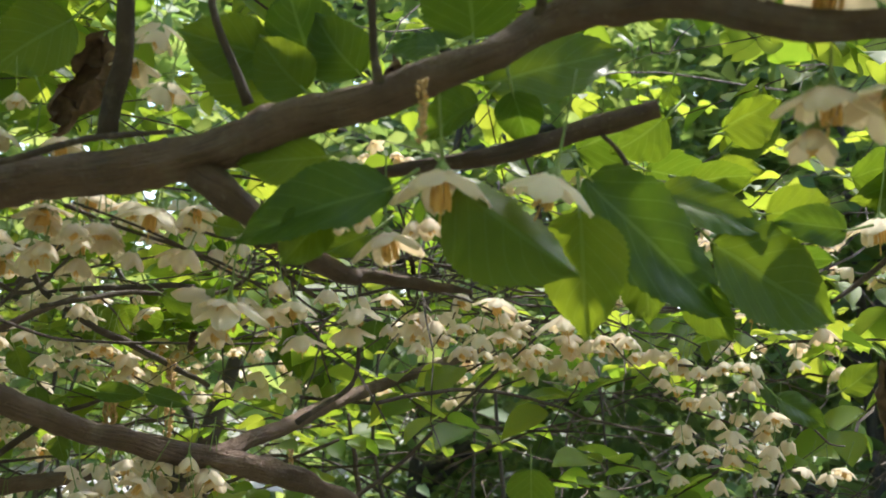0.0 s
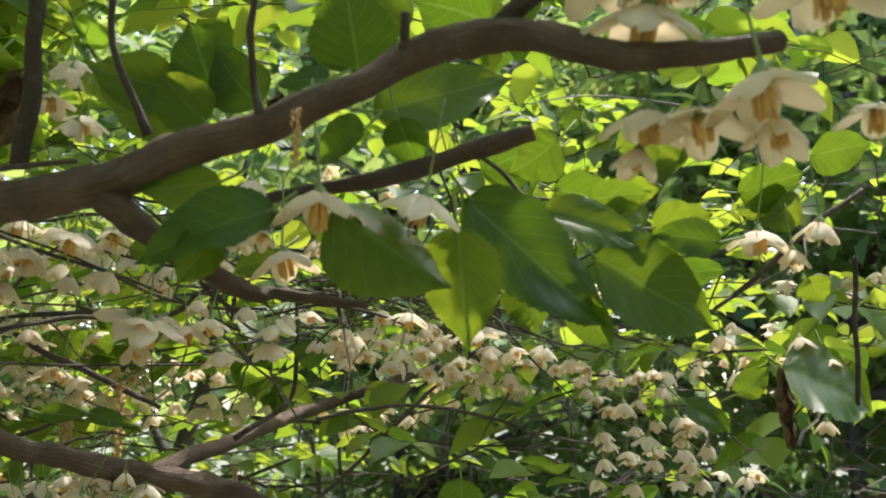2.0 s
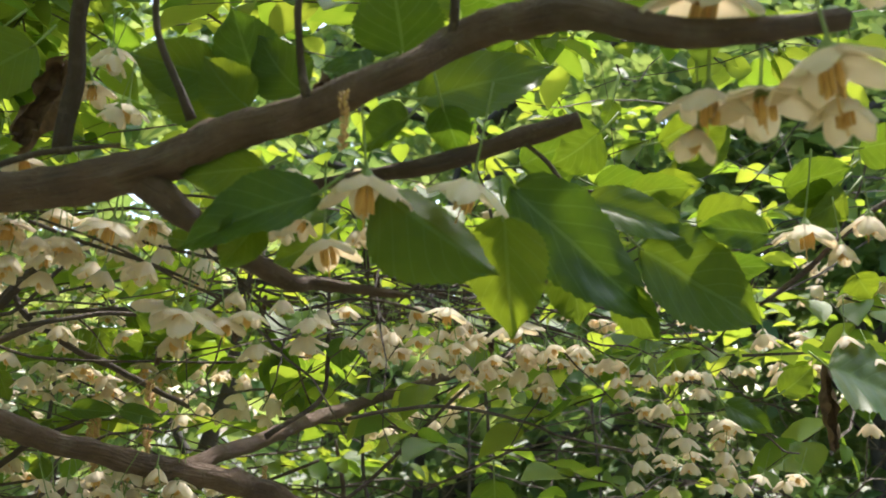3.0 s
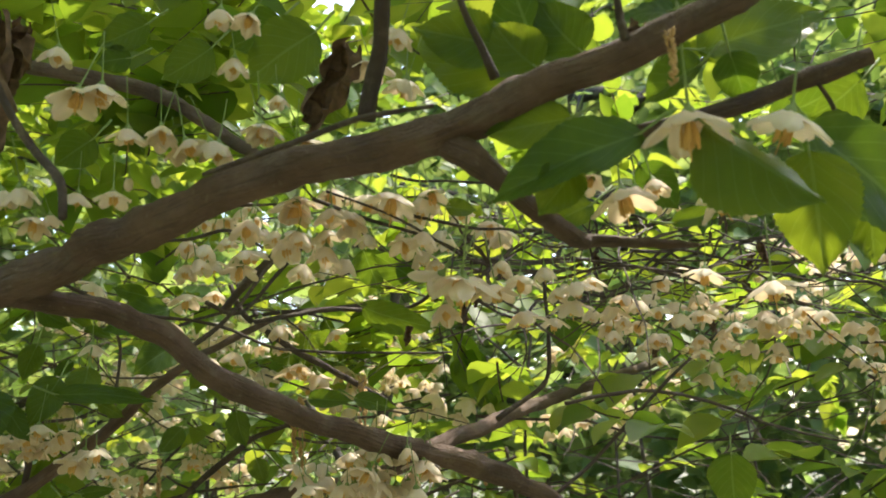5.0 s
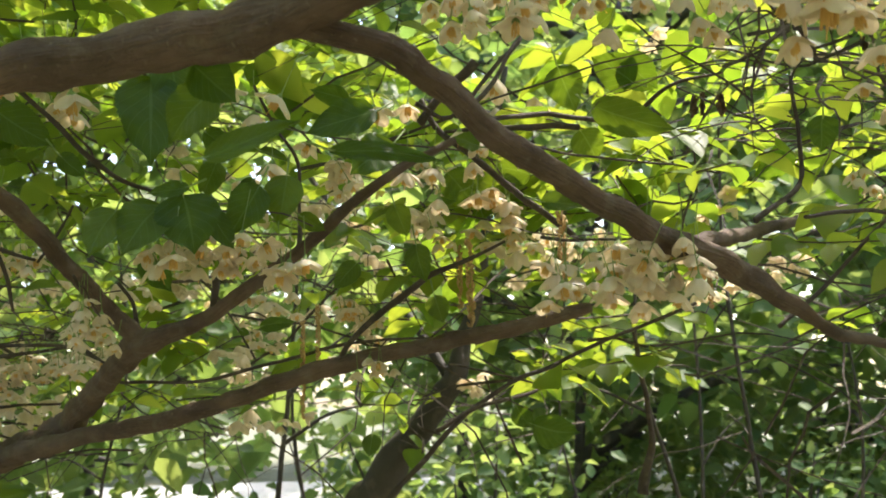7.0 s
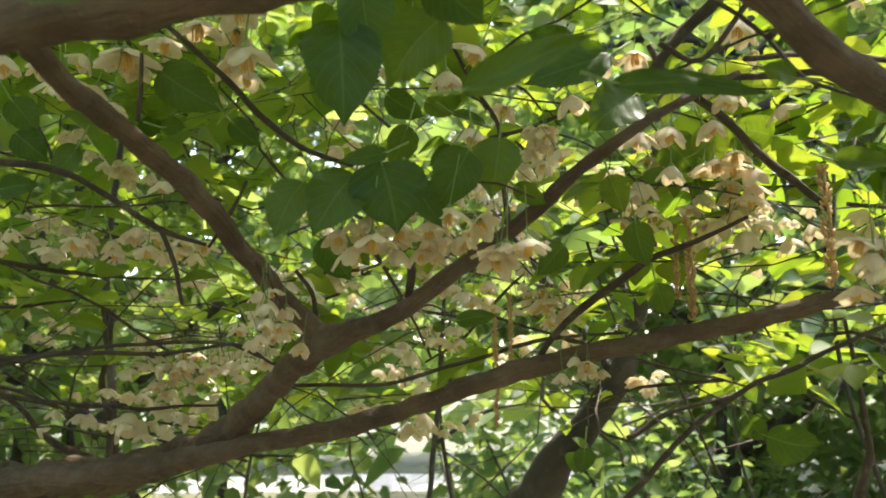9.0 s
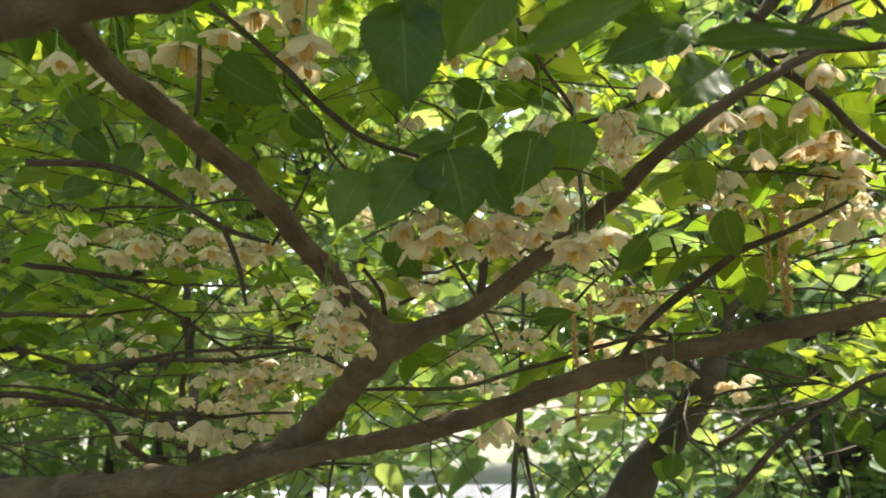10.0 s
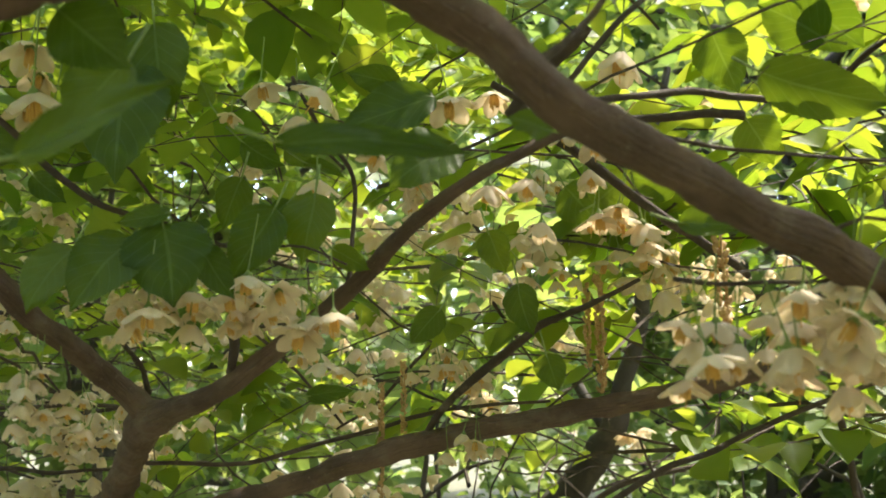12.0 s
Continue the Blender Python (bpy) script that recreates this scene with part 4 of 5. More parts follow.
blossom_mass((-0.6, 0.9, 1.52), (0.0, 1.6, 1.7), 9, 0.026)
# leafy twigs added above the lower sprays to shade them
canopy([((-0.1, 0.8, 1.86), (0.42, 1.02, 2.12), 34, 0.05)], 9)


# ---- leaves ----
leaf((0.000, 0.325, 1.592), (0.046, 0.337, 1.560), 0.042, 24, -1.2, 0.12)
leaf((0.046, 0.366, 1.590), (0.049, 0.382, 1.538), 0.039, -26, 0.3, 0.10)
leaf((0.077, 0.404, 1.583), (0.082, 0.422, 1.548), 0.039, 30, 0.3, 0.10)
leaf((0.051, 0.380, 1.607), (0.124, 0.423, 1.551), 0.047, 20, 0.12, 0.10)
leaf((0.086, 0.422, 1.609), (0.140, 0.439, 1.593), 0.029, 30, 0.4, 0.10)
leaf((0.111, 0.428, 1.587), (0.176, 0.460, 1.553), 0.050, 15, 0.3, 0.10)
leaf((0.100, 0.419, 1.566), (0.119, 0.425, 1.541), 0.022, -30, 0.3, 0.10)
leaf((0.176, 0.440, 1.595), (0.140, 0.438, 1.599), 0.021, 10, 0.3, 0.10)
leaf((-0.025, 0.323, 1.590), (-0.095, 0.351, 1.577), 0.032, 35, 0.6, 0.20)
leaf((-0.052, 0.340, 1.584), (-0.070, 0.343, 1.564), 0.022, 10, 0.5, 0.10)
leaf((-0.069, 0.395, 1.658), (-0.081, 0.376, 1.695), 0.040, -10, 0.2, 0.10)
leaf((-0.084, 0.396, 1.649), (-0.136, 0.399, 1.686), 0.040, -10, 0.4, 0.10)
leaf((0.003, 0.362, 1.661), (-0.001, 0.344, 1.697), 0.041, -10, 0.2, 0.10)
leaf((0.007, 0.388, 1.651), (0.073, 0.409, 1.675), 0.036, 12, 0.3, 0.10)
leaf((0.054, 0.506, 1.651), (0.098, 0.504, 1.672), 0.037, -36, 0.3, 0.10)
leaf((0.151, 0.565, 1.669), (0.167, 0.560, 1.696), 0.026, -36, 0.3, 0.10)
leaf((-0.053, 0.347, 1.608), (-0.094, 0.357, 1.607), 0.022, -20, 0.6, 0.10)
leaf((-0.007, 0.341, 1.650), (-0.032, 0.351, 1.653), 0.019, 40, 0.3, 0.10)
leaf((0.019, 0.378, 1.644), (0.026, 0.394, 1.624), 0.021, -20, 0.3, 0.10)
leaf((0.005, 0.367, 1.635), (-0.023, 0.391, 1.627), 0.026, 40, 0.5, 0.10)
leaf((0.233, 0.516, 1.637), (0.204, 0.517, 1.624), 0.025, -36, 0.3, 0.10)
leaf((0.117, 0.512, 1.635), (0.154, 0.513, 1.638), 0.025, -36, 0.3, 0.10)
leaf((0.247, 0.537, 1.653), (0.213, 0.538, 1.640), 0.025, -36, 0.3, 0.10)
leaf((0.237, 0.503, 1.585), (0.246, 0.506, 1.571), 0.020, -36, 0.3, 0.10)
leaf((0.156, 0.522, 1.592), (0.199, 0.523, 1.592), 0.024, -36, 0.3, 0.10)
leaf((0.229, 0.536, 1.536), (0.283, 0.542, 1.511), 0.062, 46, 0.3, 0.10)
leaf((0.202, 0.537, 1.521), (0.221, 0.535, 1.537), 0.018, 10, 0.3, 0.10)
leaf((0.232, 0.468, 1.646), (0.265, 0.468, 1.652), 0.028, -36, 0.3, 0.10)
leaf((0.182, 0.596, 1.517), (0.214, 0.600, 1.499), 0.021, 30, 0.3, 0.10)
leaf((-0.001, 0.412, 1.702), (0.018, 0.409, 1.735), 0.035, -10, 0.2, 0.10)
leaf((0.061, 0.497, 1.740), (0.015, 0.492, 1.753), 0.053, -36, 0.2, 0.10)
leaf((0.169, 0.664, 1.685), (0.199, 0.659, 1.738), 0.036, -36, 0.5, 0.10)
leaf((0.101, 0.578, 1.681), (0.072, 0.578, 1.666), 0.023, -36, 0.3, 0.10)
leaf((0.169, 0.651, 1.687), (0.209, 0.649, 1.719), 0.035, -36, 0.4, 0.10)
leaf((0.098, 0.469, 1.659), (0.070, 0.471, 1.640), 0.034, -36, 0.4, 0.10)
leaf((0.134, 0.505, 1.663), (0.164, 0.503, 1.679), 0.032, -36, 0.9, 0.10)
leaf((0.110, 0.521, 1.695), (0.105, 0.524, 1.680), 0.018, -36, 0.4, 0.10)
leaf((0.125, 0.532, 1.639), (0.164, 0.533, 1.646), 0.028, -36, 0.4, 0.10)
leaf((0.204, 0.513, 1.637), (0.244, 0.513, 1.648), 0.031, -36, 0.4, 0.10)
leaf((0.146, 0.469, 1.608), (0.179, 0.469, 1.615), 0.035, -36, 0.3, 0.10)
leaf((0.240, 0.516, 1.633), (0.217, 0.517, 1.617), 0.028, -36, 0.3, 0.10)
leaf((0.100, 0.563, 1.653), (0.144, 0.567, 1.646), 0.036, -36, 0.3, 0.10)
leaf((0.161, 0.626, 1.694), (0.202, 0.626, 1.717), 0.041, -36, 0.7, 0.10)
leaf((-0.360, 0.845, 1.572), (-0.331, 0.844, 1.594), 0.033, -23, 0.4, 0.10)
leaf((-0.384, 0.863, 1.592), (-0.362, 0.869, 1.562), 0.034, -23, 0.4, 0.10)
leaf((-0.069, 0.372, 1.643), (-0.088, 0.363, 1.665), 0.028, -10, 0.3, 0.10)
leaf((-0.089, 0.387, 1.664), (-0.129, 0.376, 1.673), 0.030, -10, 0.3, 0.10)
leaf((-0.048, 0.386, 1.655), (-0.067, 0.376, 1.680), 0.030, -10, 0.3, 0.10)
leaf((-0.186, 0.396, 1.687), (-0.224, 0.393, 1.661), 0.036, -10, 0.3, 0.10)
leaf((-0.211, 0.410, 1.704), (-0.240, 0.407, 1.689), 0.026, -20, 0.3, 0.10)
leaf((-0.292, 0.414, 1.713), (-0.322, 0.410, 1.701), 0.022, -10, 0.3, 0.10)
leaf((-0.303, 0.416, 1.694), (-0.323, 0.412, 1.691), 0.016, -10, 0.3, 0.10)
leaf((-0.258, 0.425, 1.699), (-0.288, 0.422, 1.681), 0.025, -15, 0.3, 0.10)
leaf((-0.202, 0.443, 1.675), (-0.184, 0.451, 1.655), 0.022, -10, 0.3, 0.10)
leaf((-0.326, 0.420, 1.649), (-0.349, 0.418, 1.634), 0.023, -20, 0.4, 0.10)
leaf((-0.300, 0.526, 1.522), (-0.314, 0.521, 1.528), 0.013, 20, 0.4, 0.10)
leaf((-0.278, 0.653, 1.514), (-0.244, 0.661, 1.512), 0.016, 30, 0.4, 0.10)
leaf((-0.244, 0.660, 1.514), (-0.212, 0.669, 1.506), 0.015, 30, 0.4, 0.10)
leaf((0.032, 0.685, 1.464), (0.033, 0.707, 1.421), 0.035, -18, 0.2, 0.10)
leaf((-0.209, 0.718, 1.615), (-0.240, 0.707, 1.635), 0.031, -18, 0.3, 0.10)
leaf((-0.217, 0.712, 1.634), (-0.191, 0.724, 1.610), 0.030, -18, 0.3, 0.10)
leaf((-0.240, 0.670, 1.586), (-0.182, 0.687, 1.567), 0.029, -28, 0.3, 0.10)
leaf((-0.082, 0.685, 1.569), (-0.084, 0.690, 1.544), 0.026, -18, 0.3, 0.10)
leaf((-0.024, 0.425, 1.608), (-0.006, 0.434, 1.585), 0.021, -20, 0.4, 0.10)
leaf((-0.008, 0.470, 1.587), (0.021, 0.475, 1.593), 0.012, 20, 0.4, 0.10)
leaf((-0.049, 0.435, 1.592), (-0.072, 0.432, 1.581), 0.018, 15, 0.4, 0.10)
leaf((-0.125, 0.429, 1.595), (-0.109, 0.433, 1.593), 0.011, 15, 0.4, 0.10)
leaf((-0.455, 0.398, 1.620), (-0.465, 0.401, 1.591), 0.018, -10, 0.3, 0.10)
leaf((-0.494, 0.499, 1.672), (-0.497, 0.503, 1.647), 0.019, -10, 0.3, 0.10)
leaf((-0.459, 0.507, 1.671), (-0.462, 0.510, 1.646), 0.019, -10, 0.3, 0.10)
leaf((-0.271, 0.787, 1.659), (-0.258, 0.797, 1.620), 0.034, -18, 0.2, 0.10)
leaf((-0.255, 0.801, 1.605), (-0.242, 0.808, 1.577), 0.030, -18, 0.2, 0.10)
leaf((-0.234, 0.789, 1.693), (-0.219, 0.790, 1.707), 0.016, -18, 0.2, 0.10)
leaf((-0.563, 0.588, 1.515), (-0.569, 0.565, 1.480), 0.027, 5, 0.3, 0.15)
leaf((-0.536, 0.598, 1.519), (-0.550, 0.573, 1.481), 0.035, 5, 0.3, 0.15)
leaf((-0.521, 0.602, 1.526), (-0.510, 0.598, 1.483), 0.045, 5, 0.3, 0.15)
leaf((-0.504, 0.611, 1.514), (-0.490, 0.621, 1.488), 0.018, 15, 0.3, 0.15)
leaf((-0.479, 0.638, 1.537), (-0.498, 0.627, 1.500), 0.030, 10, 0.3, 0.15)
leaf((-0.464, 0.653, 1.547), (-0.469, 0.647, 1.508), 0.029, 10, 0.3, 0.15)
leaf((-0.458, 0.661, 1.518), (-0.440, 0.670, 1.506), 0.014, -23, 0.3, 0.15)
leaf((-0.517, 0.603, 1.531), (-0.544, 0.593, 1.527), 0.014, 30, 0.3, 0.15)
leaf((-0.544, 0.596, 1.612), (-0.533, 0.578, 1.544), 0.048, 10, 0.3, 0.15)
leaf((-0.532, 0.601, 1.633), (-0.523, 0.603, 1.581), 0.035, 10, 0.3, 0.15)
leaf((-0.634, 0.626, 1.569), (-0.617, 0.636, 1.553), 0.016, 10, 0.3, 0.15)
leaf((-0.674, 0.605, 1.602), (-0.636, 0.624, 1.576), 0.033, 15, 0.3, 0.15)
leaf((-0.679, 0.617, 1.567), (-0.664, 0.622, 1.567), 0.014, 10, 0.3, 0.15)
leaf((-0.379, 0.640, 1.561), (-0.403, 0.614, 1.535), 0.030, 10, 0.3, 0.15)
leaf((-0.394, 0.651, 1.589), (-0.443, 0.635, 1.574), 0.032, 25, 0.3, 0.15)
leaf((-0.418, 0.661, 1.602), (-0.445, 0.649, 1.609), 0.017, -23, 0.3, 0.15)
leaf((-0.537, 0.692, 1.573), (-0.550, 0.693, 1.542), 0.022, -23, 0.3, 0.15)
leaf((-0.511, 0.705, 1.559), (-0.526, 0.701, 1.545), 0.012, -23, 0.3, 0.15)
leaf((-0.404, 0.812, 1.517), (-0.397, 0.820, 1.483), 0.024, -18, 0.3, 0.15)
leaf((-0.394, 0.838, 1.473), (-0.388, 0.845, 1.448), 0.022, -18, 0.3, 0.15)
leaf((-0.420, 0.800, 1.551), (-0.411, 0.808, 1.523), 0.023, -18, 0.3, 0.15)
leaf((-0.527, 0.755, 1.445), (-0.498, 0.766, 1.448), 0.015, -28, 0.3, 0.10)
leaf((-0.542, 0.750, 1.443), (-0.535, 0.753, 1.438), 0.008, -18, 0.3, 0.10)
leaf((-0.625, 0.743, 1.511), (-0.608, 0.755, 1.478), 0.029, -18, 0.3, 0.10)
leaf((-0.457, 0.809, 1.503), (-0.478, 0.805, 1.479), 0.021, -18, 0.3, 0.10)
leaf((-0.571, 0.706, 1.627), (-0.577, 0.701, 1.643), 0.013, -18, 0.3, 0.10)
leaf((-0.519, 0.733, 1.591), (-0.494, 0.744, 1.581), 0.011, 40, 0.6, 0.10)
leaf((-0.574, 0.744, 1.615), (-0.548, 0.757, 1.598), 0.022, -18, 0.3, 0.10)
leaf((-0.547, 0.755, 1.610), (-0.529, 0.764, 1.598), 0.016, -18, 0.3, 0.10)
leaf((-0.331, 0.946, 1.622), (-0.297, 0.961, 1.608), 0.023, -18, 0.3, 0.10)
leaf((-0.358, 0.936, 1.619), (-0.347, 0.945, 1.595), 0.016, -18, 0.3, 0.10)
leaf((-0.453, 0.836, 1.352), (-0.457, 0.838, 1.332), 0.019, -18, 0.3, 0.10)
leaf((-0.323, 0.959, 1.354), (-0.278, 0.978, 1.344), 0.038, -18, 0.3, 0.10)
leaf((-0.338, 0.950, 1.372), (-0.323, 0.960, 1.350), 0.022, -18, 0.3, 0.10)
leaf((-0.303, 0.843, 1.579), (-0.336, 0.829, 1.586), 0.030, -35, 0.3, 0.10)
leaf((-0.781, 0.595, 1.592), (-0.766, 0.605, 1.569), 0.022, 10, 0.3, 0.10)
leaf((-0.780, 0.599, 1.570), (-0.761, 0.610, 1.551), 0.022, 10, 0.3, 0.10)
leaf((-0.742, 0.615, 1.561), (-0.762, 0.612, 1.536), 0.021, 10, 0.3, 0.10)
leaf((-0.793, 0.601, 1.533), (-0.769, 0.610, 1.536), 0.017, 10, 0.3, 0.10)
leaf((-0.369, 0.462, 1.509), (-0.312, 0.478, 1.504), 0.013, 20, 0.4, 0.10)
leaf((-0.412, 0.406, 1.494), (-0.366, 0.409, 1.510), 0.014, 20, 0.5, 0.10)
leaf((-0.443, 0.482, 1.554), (-0.470, 0.482, 1.526), 0.031, 15, 0.4, 0.10)
leaf((-0.510, 0.305, 1.316), (-0.435, 0.316, 1.351), 0.078, 6, 0.2, 0.10)
leaf((-0.465, 0.331, 1.314), (-0.397, 0.342, 1.332), 0.054, 8, 0.2, 0.10)
leaf((-0.410, 0.183, 1.455), (-0.406, 0.210, 1.445), 0.014, 10, 0.3, 0.10)
leaf((-0.435, 0.440, 1.554), (-0.416, 0.452, 1.536), 0.025, 5, 0.3, 0.10)
withered_leaf((-0.340, 0.349, 1.695), (-0.355, 0.366, 1.603), 0.027)
withered_leaf((-0.164, 0.393, 1.676), (-0.191, 0.396, 1.635), 0.024)
withered_leaf((0.241, 0.580, 1.540), (0.247, 0.591, 1.488), 0.014)
withered_leaf((-0.022, 0.328, 1.640), (-0.033, 0.329, 1.623), 0.011)
withered_leaf((-0.059, 0.412, 1.612), (-0.070, 0.414, 1.598), 0.014)
withered_leaf((-0.339, 0.369, 1.698), (-0.351, 0.375, 1.659), 0.018)

# ---- flowers ----
blossoms([(0.121, 0.264, 1.651, 0.032), (0.100, 0.268, 1.655, 0.030), (0.117, 0.265, 1.638, 0.037), (0.168, 0.242, 1.638, 0.040), (0.133, 0.271, 1.603, 0.029), (0.149, 0.254, 1.609, 0.036), (0.157, 0.268, 1.600, 0.025), (0.117, 0.276, 1.606, 0.030), (0.114, 0.282, 1.596, 0.020), (0.182, 0.240, 1.645, 0.028), (0.199, 0.292, 1.612, 0.025)])  # by the cut limb
blossoms([(-0.006, 0.323, 1.590, 0.035), (0.035, 0.336, 1.592, 0.032), (-0.034, 0.383, 1.578, 0.030), (0.009, 0.402, 1.578, 0.025), (-0.063, 0.419, 1.596, 0.018), (-0.059, 0.415, 1.617, 0.022), (-0.194, 0.446, 1.611, 0.024), (-0.173, 0.448, 1.606, 0.024), (-0.159, 0.449, 1.603, 0.025), (-0.143, 0.450, 1.603, 0.024), (-0.147, 0.399, 1.682, 0.022), (-0.158, 0.402, 1.664, 0.022), (-0.140, 0.405, 1.654, 0.022), (-0.027, 0.421, 1.593, 0.016)])  # over the broad leaves
blossoms([(0.204, 0.475, 1.601, 0.032), (0.237, 0.475, 1.607, 0.026), (0.222, 0.477, 1.593, 0.021), (0.154, 0.527, 1.562, 0.021), (0.198, 0.554, 1.554, 0.019), (0.183, 0.557, 1.536, 0.014), (0.208, 0.559, 1.532, 0.018), (0.246, 0.556, 1.552, 0.021), (0.263, 0.559, 1.539, 0.019), (0.147, 0.630, 1.514, 0.021), (0.163, 0.635, 1.492, 0.021), (0.132, 0.636, 1.477, 0.019), (0.188, 0.633, 1.504, 0.019), (0.174, 0.629, 1.525, 0.017), (0.167, 0.626, 1.537, 0.016), (0.189, 0.637, 1.483, 0.019), (0.154, 0.641, 1.460, 0.019), (0.126, 0.639, 1.463, 0.017), (0.199, 0.642, 1.463, 0.017), (0.277, 0.614, 1.502, 0.018)])  # on the outer twigs
blossoms([(-0.121, 0.451, 1.554, 0.035), (-0.134, 0.459, 1.560, 0.028), (-0.106, 0.467, 1.554, 0.025), (-0.093, 0.484, 1.542, 0.023), (-0.152, 0.423, 1.597, 0.029), (-0.133, 0.427, 1.600, 0.020), (-0.176, 0.425, 1.591, 0.021), (-0.019, 0.406, 1.591, 0.018), (-0.047, 0.400, 1.593, 0.015), (0.015, 0.415, 1.586, 0.021), (0.011, 0.515, 1.565, 0.023), (0.049, 0.525, 1.556, 0.030), (-0.053, 0.393, 1.617, 0.019)])  # under the limb
blossoms([(-0.290, 0.346, 1.640, 0.027), (-0.279, 0.348, 1.643, 0.024), (-0.317, 0.368, 1.677, 0.020), (-0.220, 0.370, 1.661, 0.019), (-0.225, 0.363, 1.685, 0.019), (-0.210, 0.367, 1.682, 0.019), (-0.200, 0.378, 1.643, 0.013), (-0.268, 0.355, 1.623, 0.020), (-0.252, 0.358, 1.624, 0.017), (-0.230, 0.365, 1.617, 0.018), (-0.206, 0.369, 1.624, 0.018), (-0.251, 0.372, 1.618, 0.013), (-0.269, 0.360, 1.601, 0.011), (-0.257, 0.362, 1.602, 0.011), (-0.336, 0.357, 1.598, 0.019), (-0.314, 0.365, 1.587, 0.013), (-0.312, 0.385, 1.603, 0.017), (-0.202, 0.422, 1.633, 0.025), (-0.135, 0.375, 1.669, 0.018), (-0.134, 0.381, 1.645, 0.018)])  # above the limb
blossoms([(-0.685, 0.586, 1.603, 0.035), (-0.697, 0.546, 1.575, 0.031), (-0.628, 0.577, 1.611, 0.028), (-0.606, 0.596, 1.597, 0.035), (-0.611, 0.596, 1.626, 0.030), (-0.654, 0.583, 1.607, 0.025), (-0.722, 0.524, 1.585, 0.024), (-0.692, 0.582, 1.571, 0.022), (-0.677, 0.617, 1.528, 0.021), (-0.541, 0.716, 1.636, 0.027), (-0.489, 0.703, 1.619, 0.031), (-0.521, 0.728, 1.615, 0.029), (-0.560, 0.712, 1.619, 0.016)])  # round the fork
blossoms([(-0.415, 0.719, 1.608, 0.031), (-0.389, 0.728, 1.612, 0.024), (-0.434, 0.729, 1.587, 0.028), (-0.502, 0.721, 1.570, 0.028), (-0.387, 0.710, 1.552, 0.026), (-0.368, 0.724, 1.557, 0.026), (-0.372, 0.761, 1.540, 0.024), (-0.321, 0.764, 1.638, 0.035), (-0.332, 0.734, 1.580, 0.026), (-0.300, 0.782, 1.579, 0.024), (-0.347, 0.726, 1.587, 0.023)])  # over the upper twigs
blossoms([(-0.243, 0.366, 1.618, 0.021), (-0.227, 0.370, 1.616, 0.020), (-0.206, 0.372, 1.625, 0.021), (-0.190, 0.377, 1.614, 0.020), (-0.254, 0.363, 1.624, 0.020), (-0.185, 0.380, 1.606, 0.018), (-0.319, 0.360, 1.583, 0.018), (-0.280, 0.365, 1.595, 0.018), (-0.325, 0.355, 1.598, 0.020)])  # over the near limb
blossoms([(-0.729, 0.587, 1.593, 0.027), (-0.712, 0.594, 1.587, 0.026), (-0.699, 0.595, 1.610, 0.027), (-0.687, 0.601, 1.602, 0.022), (-0.717, 0.589, 1.607, 0.021), (-0.631, 0.621, 1.611, 0.026), (-0.623, 0.627, 1.597, 0.026), (-0.627, 0.621, 1.622, 0.024), (-0.744, 0.579, 1.604, 0.021), (-0.637, 0.620, 1.603, 0.022)])  # by the upper fork
spray((-0.087, 0.563, 1.566), (0.023, 0.589, 1.557), 15, 0.021)
spray((-0.015, 0.597, 1.562), (0.090, 0.614, 1.548), 14, 0.0205)
spray((-0.072, 0.627, 1.554), (0.045, 0.654, 1.541), 11, 0.021)
spray((0.045, 0.653, 1.547), (0.152, 0.681, 1.528), 12, 0.0195)
spray((0.090, 0.612, 1.555), (0.191, 0.652, 1.526), 8, 0.02)
spray((0.126, 0.672, 1.515), (0.212, 0.679, 1.499), 10, 0.019)
spray((0.130, 0.678, 1.487), (0.199, 0.685, 1.463), 10, 0.0195)
spray((0.195, 0.681, 1.483), (0.252, 0.689, 1.455), 7, 0.0195)
spray((-0.706, 0.753, 1.437), (-0.651, 0.749, 1.455), 9, 0.019)
spray((-0.909, 0.927, 1.424), (-0.771, 0.925, 1.427), 18, 0.021)
spray((-0.540, 1.003, 1.490), (-0.494, 1.006, 1.451), 12, 0.022)
spray((-0.375, 1.073, 1.580), (-0.294, 1.139, 1.564), 12, 0.022)
spray((-0.427, 0.969, 1.621), (-0.383, 0.992, 1.590), 9, 0.024)
spray((-0.290, 0.545, 1.612), (-0.150, 0.560, 1.608), 13, 0.022)
spray((-0.150, 0.455, 1.572), (-0.060, 0.490, 1.548), 10, 0.022)
spray((-0.360, 0.620, 1.650), (-0.280, 0.580, 1.640), 6, 0.02)
spray((-0.190, 0.570, 1.632), (-0.090, 0.530, 1.600), 10, 0.021)
spray((-0.230, 0.418, 1.592), (-0.173, 0.431, 1.592), 12, 0.023)
spray((-0.317, 0.506, 1.595), (-0.266, 0.517, 1.597), 9, 0.023)
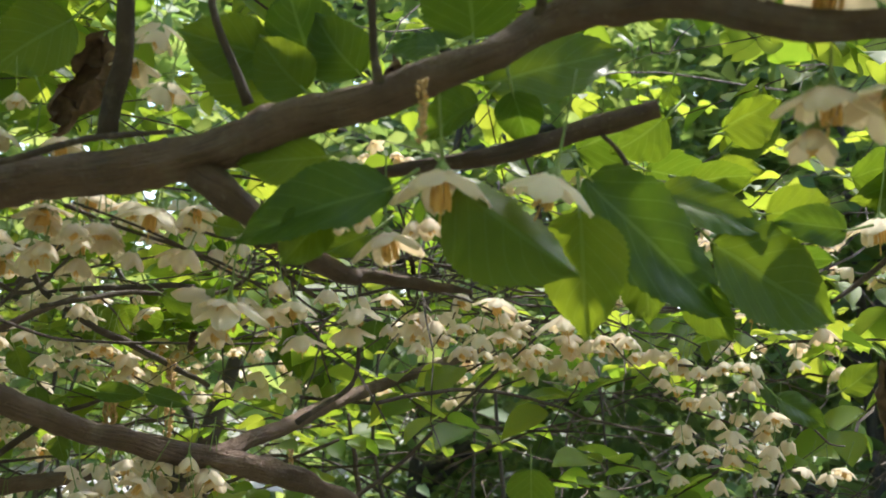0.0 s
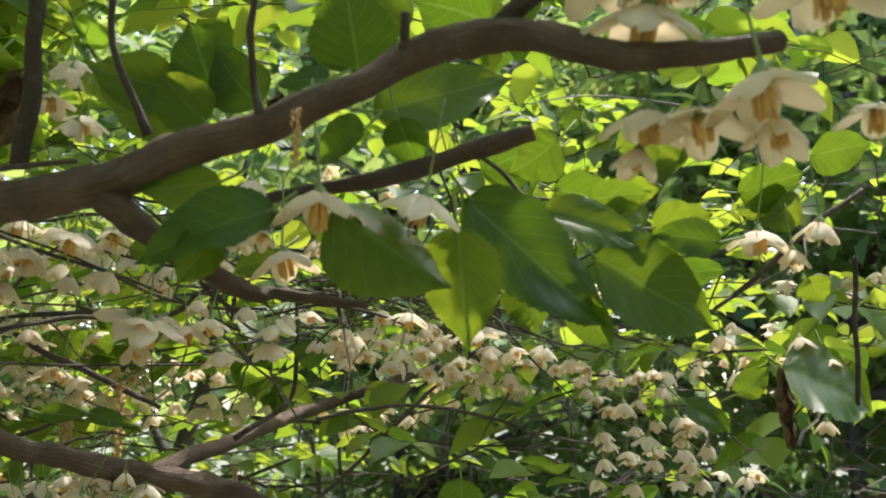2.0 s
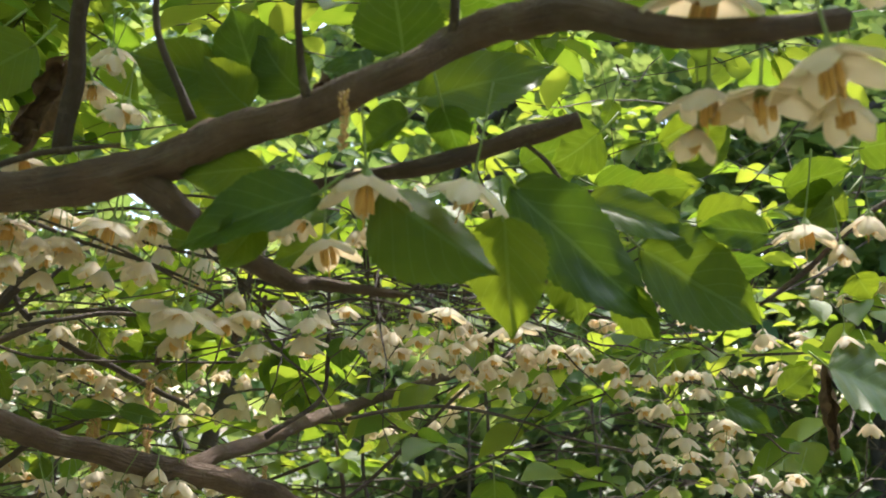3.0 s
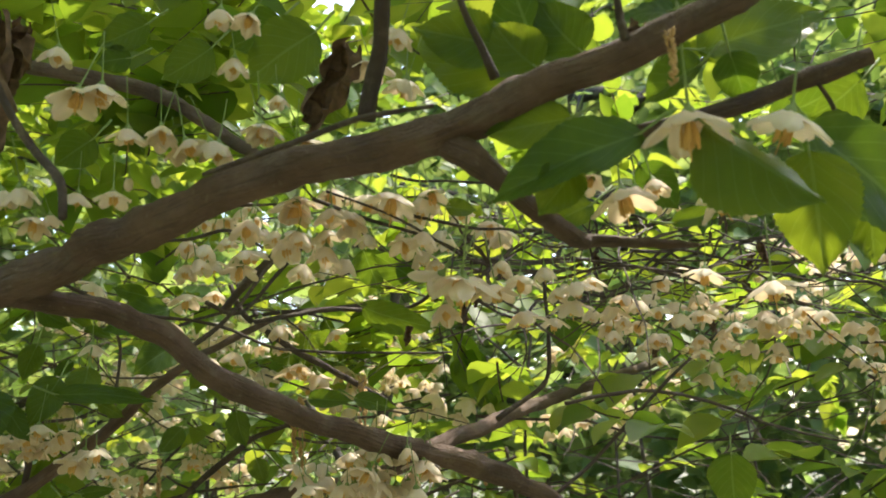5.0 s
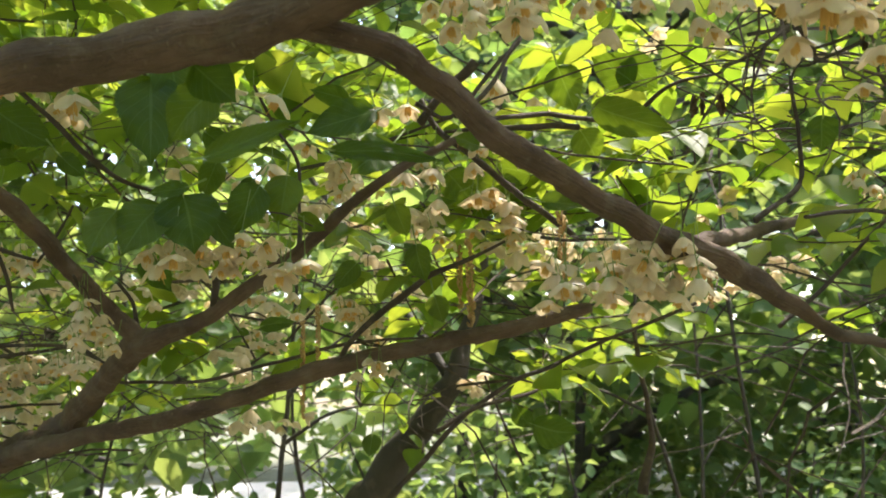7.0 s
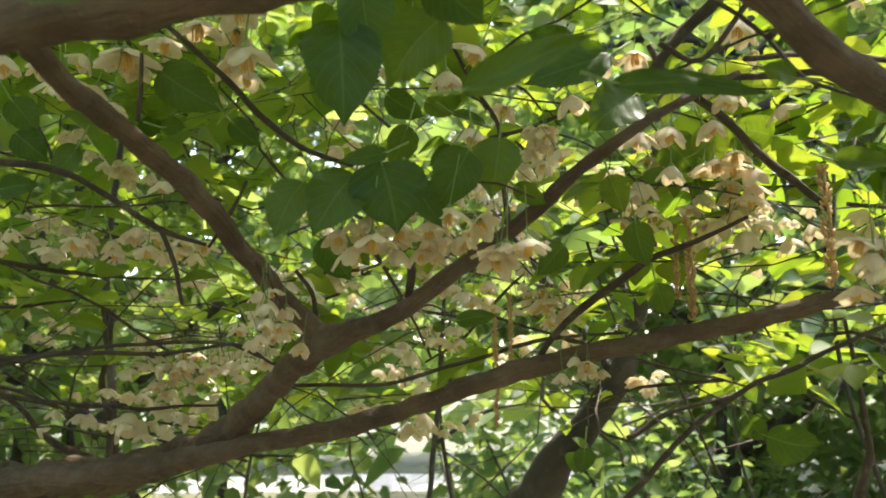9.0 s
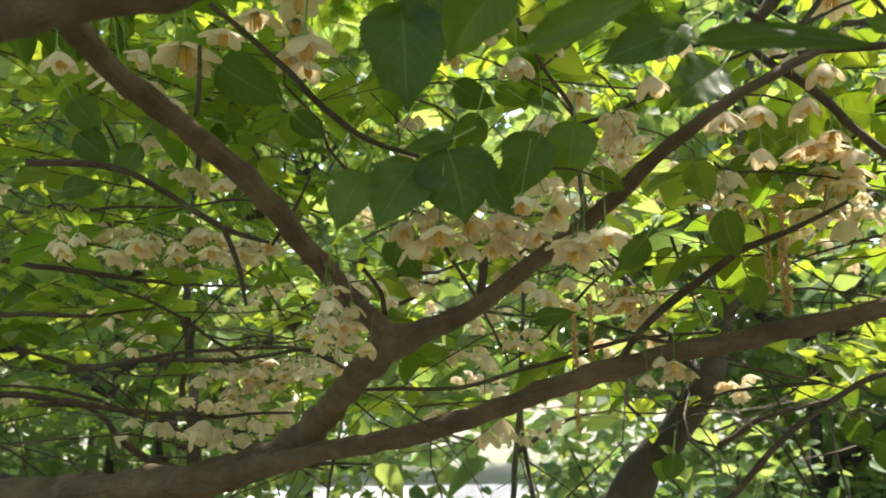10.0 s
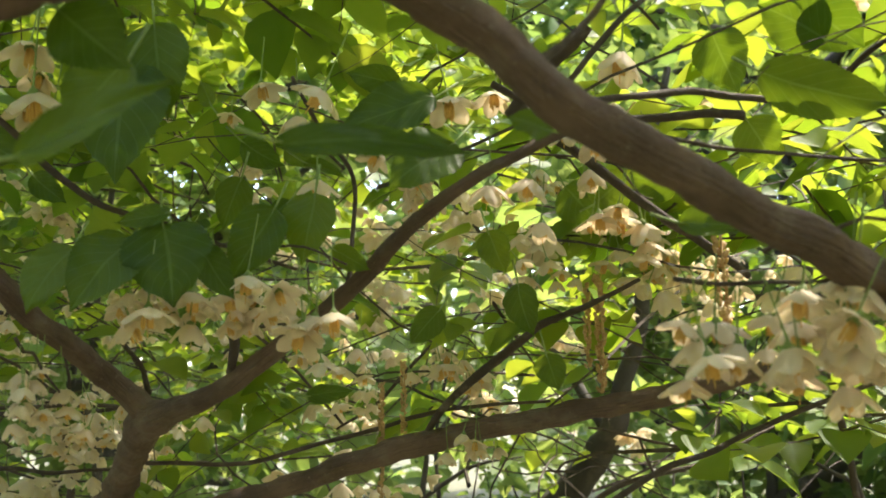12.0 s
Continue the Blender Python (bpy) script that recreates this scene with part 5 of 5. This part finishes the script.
spray((-0.551, 0.622, 1.483), (-0.442, 0.648, 1.475), 13, 0.026)
spray((-0.277, 0.621, 1.455), (-0.182, 0.607, 1.445), 29, 0.022)
spray((-0.541, 0.608, 1.488), (-0.492, 0.702, 1.484), 23, 0.018)
spray((-0.544, 0.781, 1.468), (-0.517, 0.792, 1.466), 6, 0.021)
spray((-0.789, 0.623, 1.499), (-0.672, 0.668, 1.495), 20, 0.021)
spray((-0.589, 0.579, 1.448), (-0.584, 0.607, 1.421), 13, 0.017)
spray((-0.932, 0.930, 1.439), (-0.795, 0.985, 1.421), 23, 0.022)
spray((-0.918, 0.940, 1.411), (-0.865, 0.961, 1.409), 9, 0.022)
spray((-0.514, 0.938, 1.477), (-0.483, 0.953, 1.454), 12, 0.024)
spray((-0.368, 0.951, 1.555), (-0.320, 0.964, 1.541), 12, 0.026)
spray((-0.472, 0.863, 1.410), (-0.440, 0.875, 1.411), 6, 0.018)
spray((-0.487, 0.795, 1.599), (-0.458, 0.811, 1.569), 12, 0.022)
spray((-0.417, 0.891, 1.539), (-0.393, 0.902, 1.530), 6, 0.022)
spray((-0.631, 0.970, 1.450), (-0.592, 0.987, 1.444), 8, 0.021)
spray((-0.858, 0.652, 1.517), (-0.831, 0.662, 1.514), 5, 0.017)
spray((-0.353, 0.792, 1.568), (-0.314, 0.810, 1.526), 9, 0.026)
spray((-0.032, 0.867, 1.560), (0.089, 0.958, 1.541), 13, 0.024)
spray((-0.240, 0.612, 1.457), (-0.178, 0.606, 1.466), 13, 0.025)
join_far_flowers()

# ---- bracts ----
bract_chain((-0.373, 0.909, 1.535), 0.085, 0.0052)
bract_chain((-0.385, 0.919, 1.531), 0.062, 0.0036)
bract_chain((-0.274, 0.792, 1.543), 0.084, 0.0052)
bract_chain((-0.530, 0.870, 1.459), 0.092, 0.0032)
bract_chain((-0.012, 0.305, 1.625), 0.023, 0.0024)
bract_chain((-0.160, 0.762, 1.470), 0.026, 0.0028)
bract_chain((-0.522, 0.892, 1.476), 0.055, 0.0032)
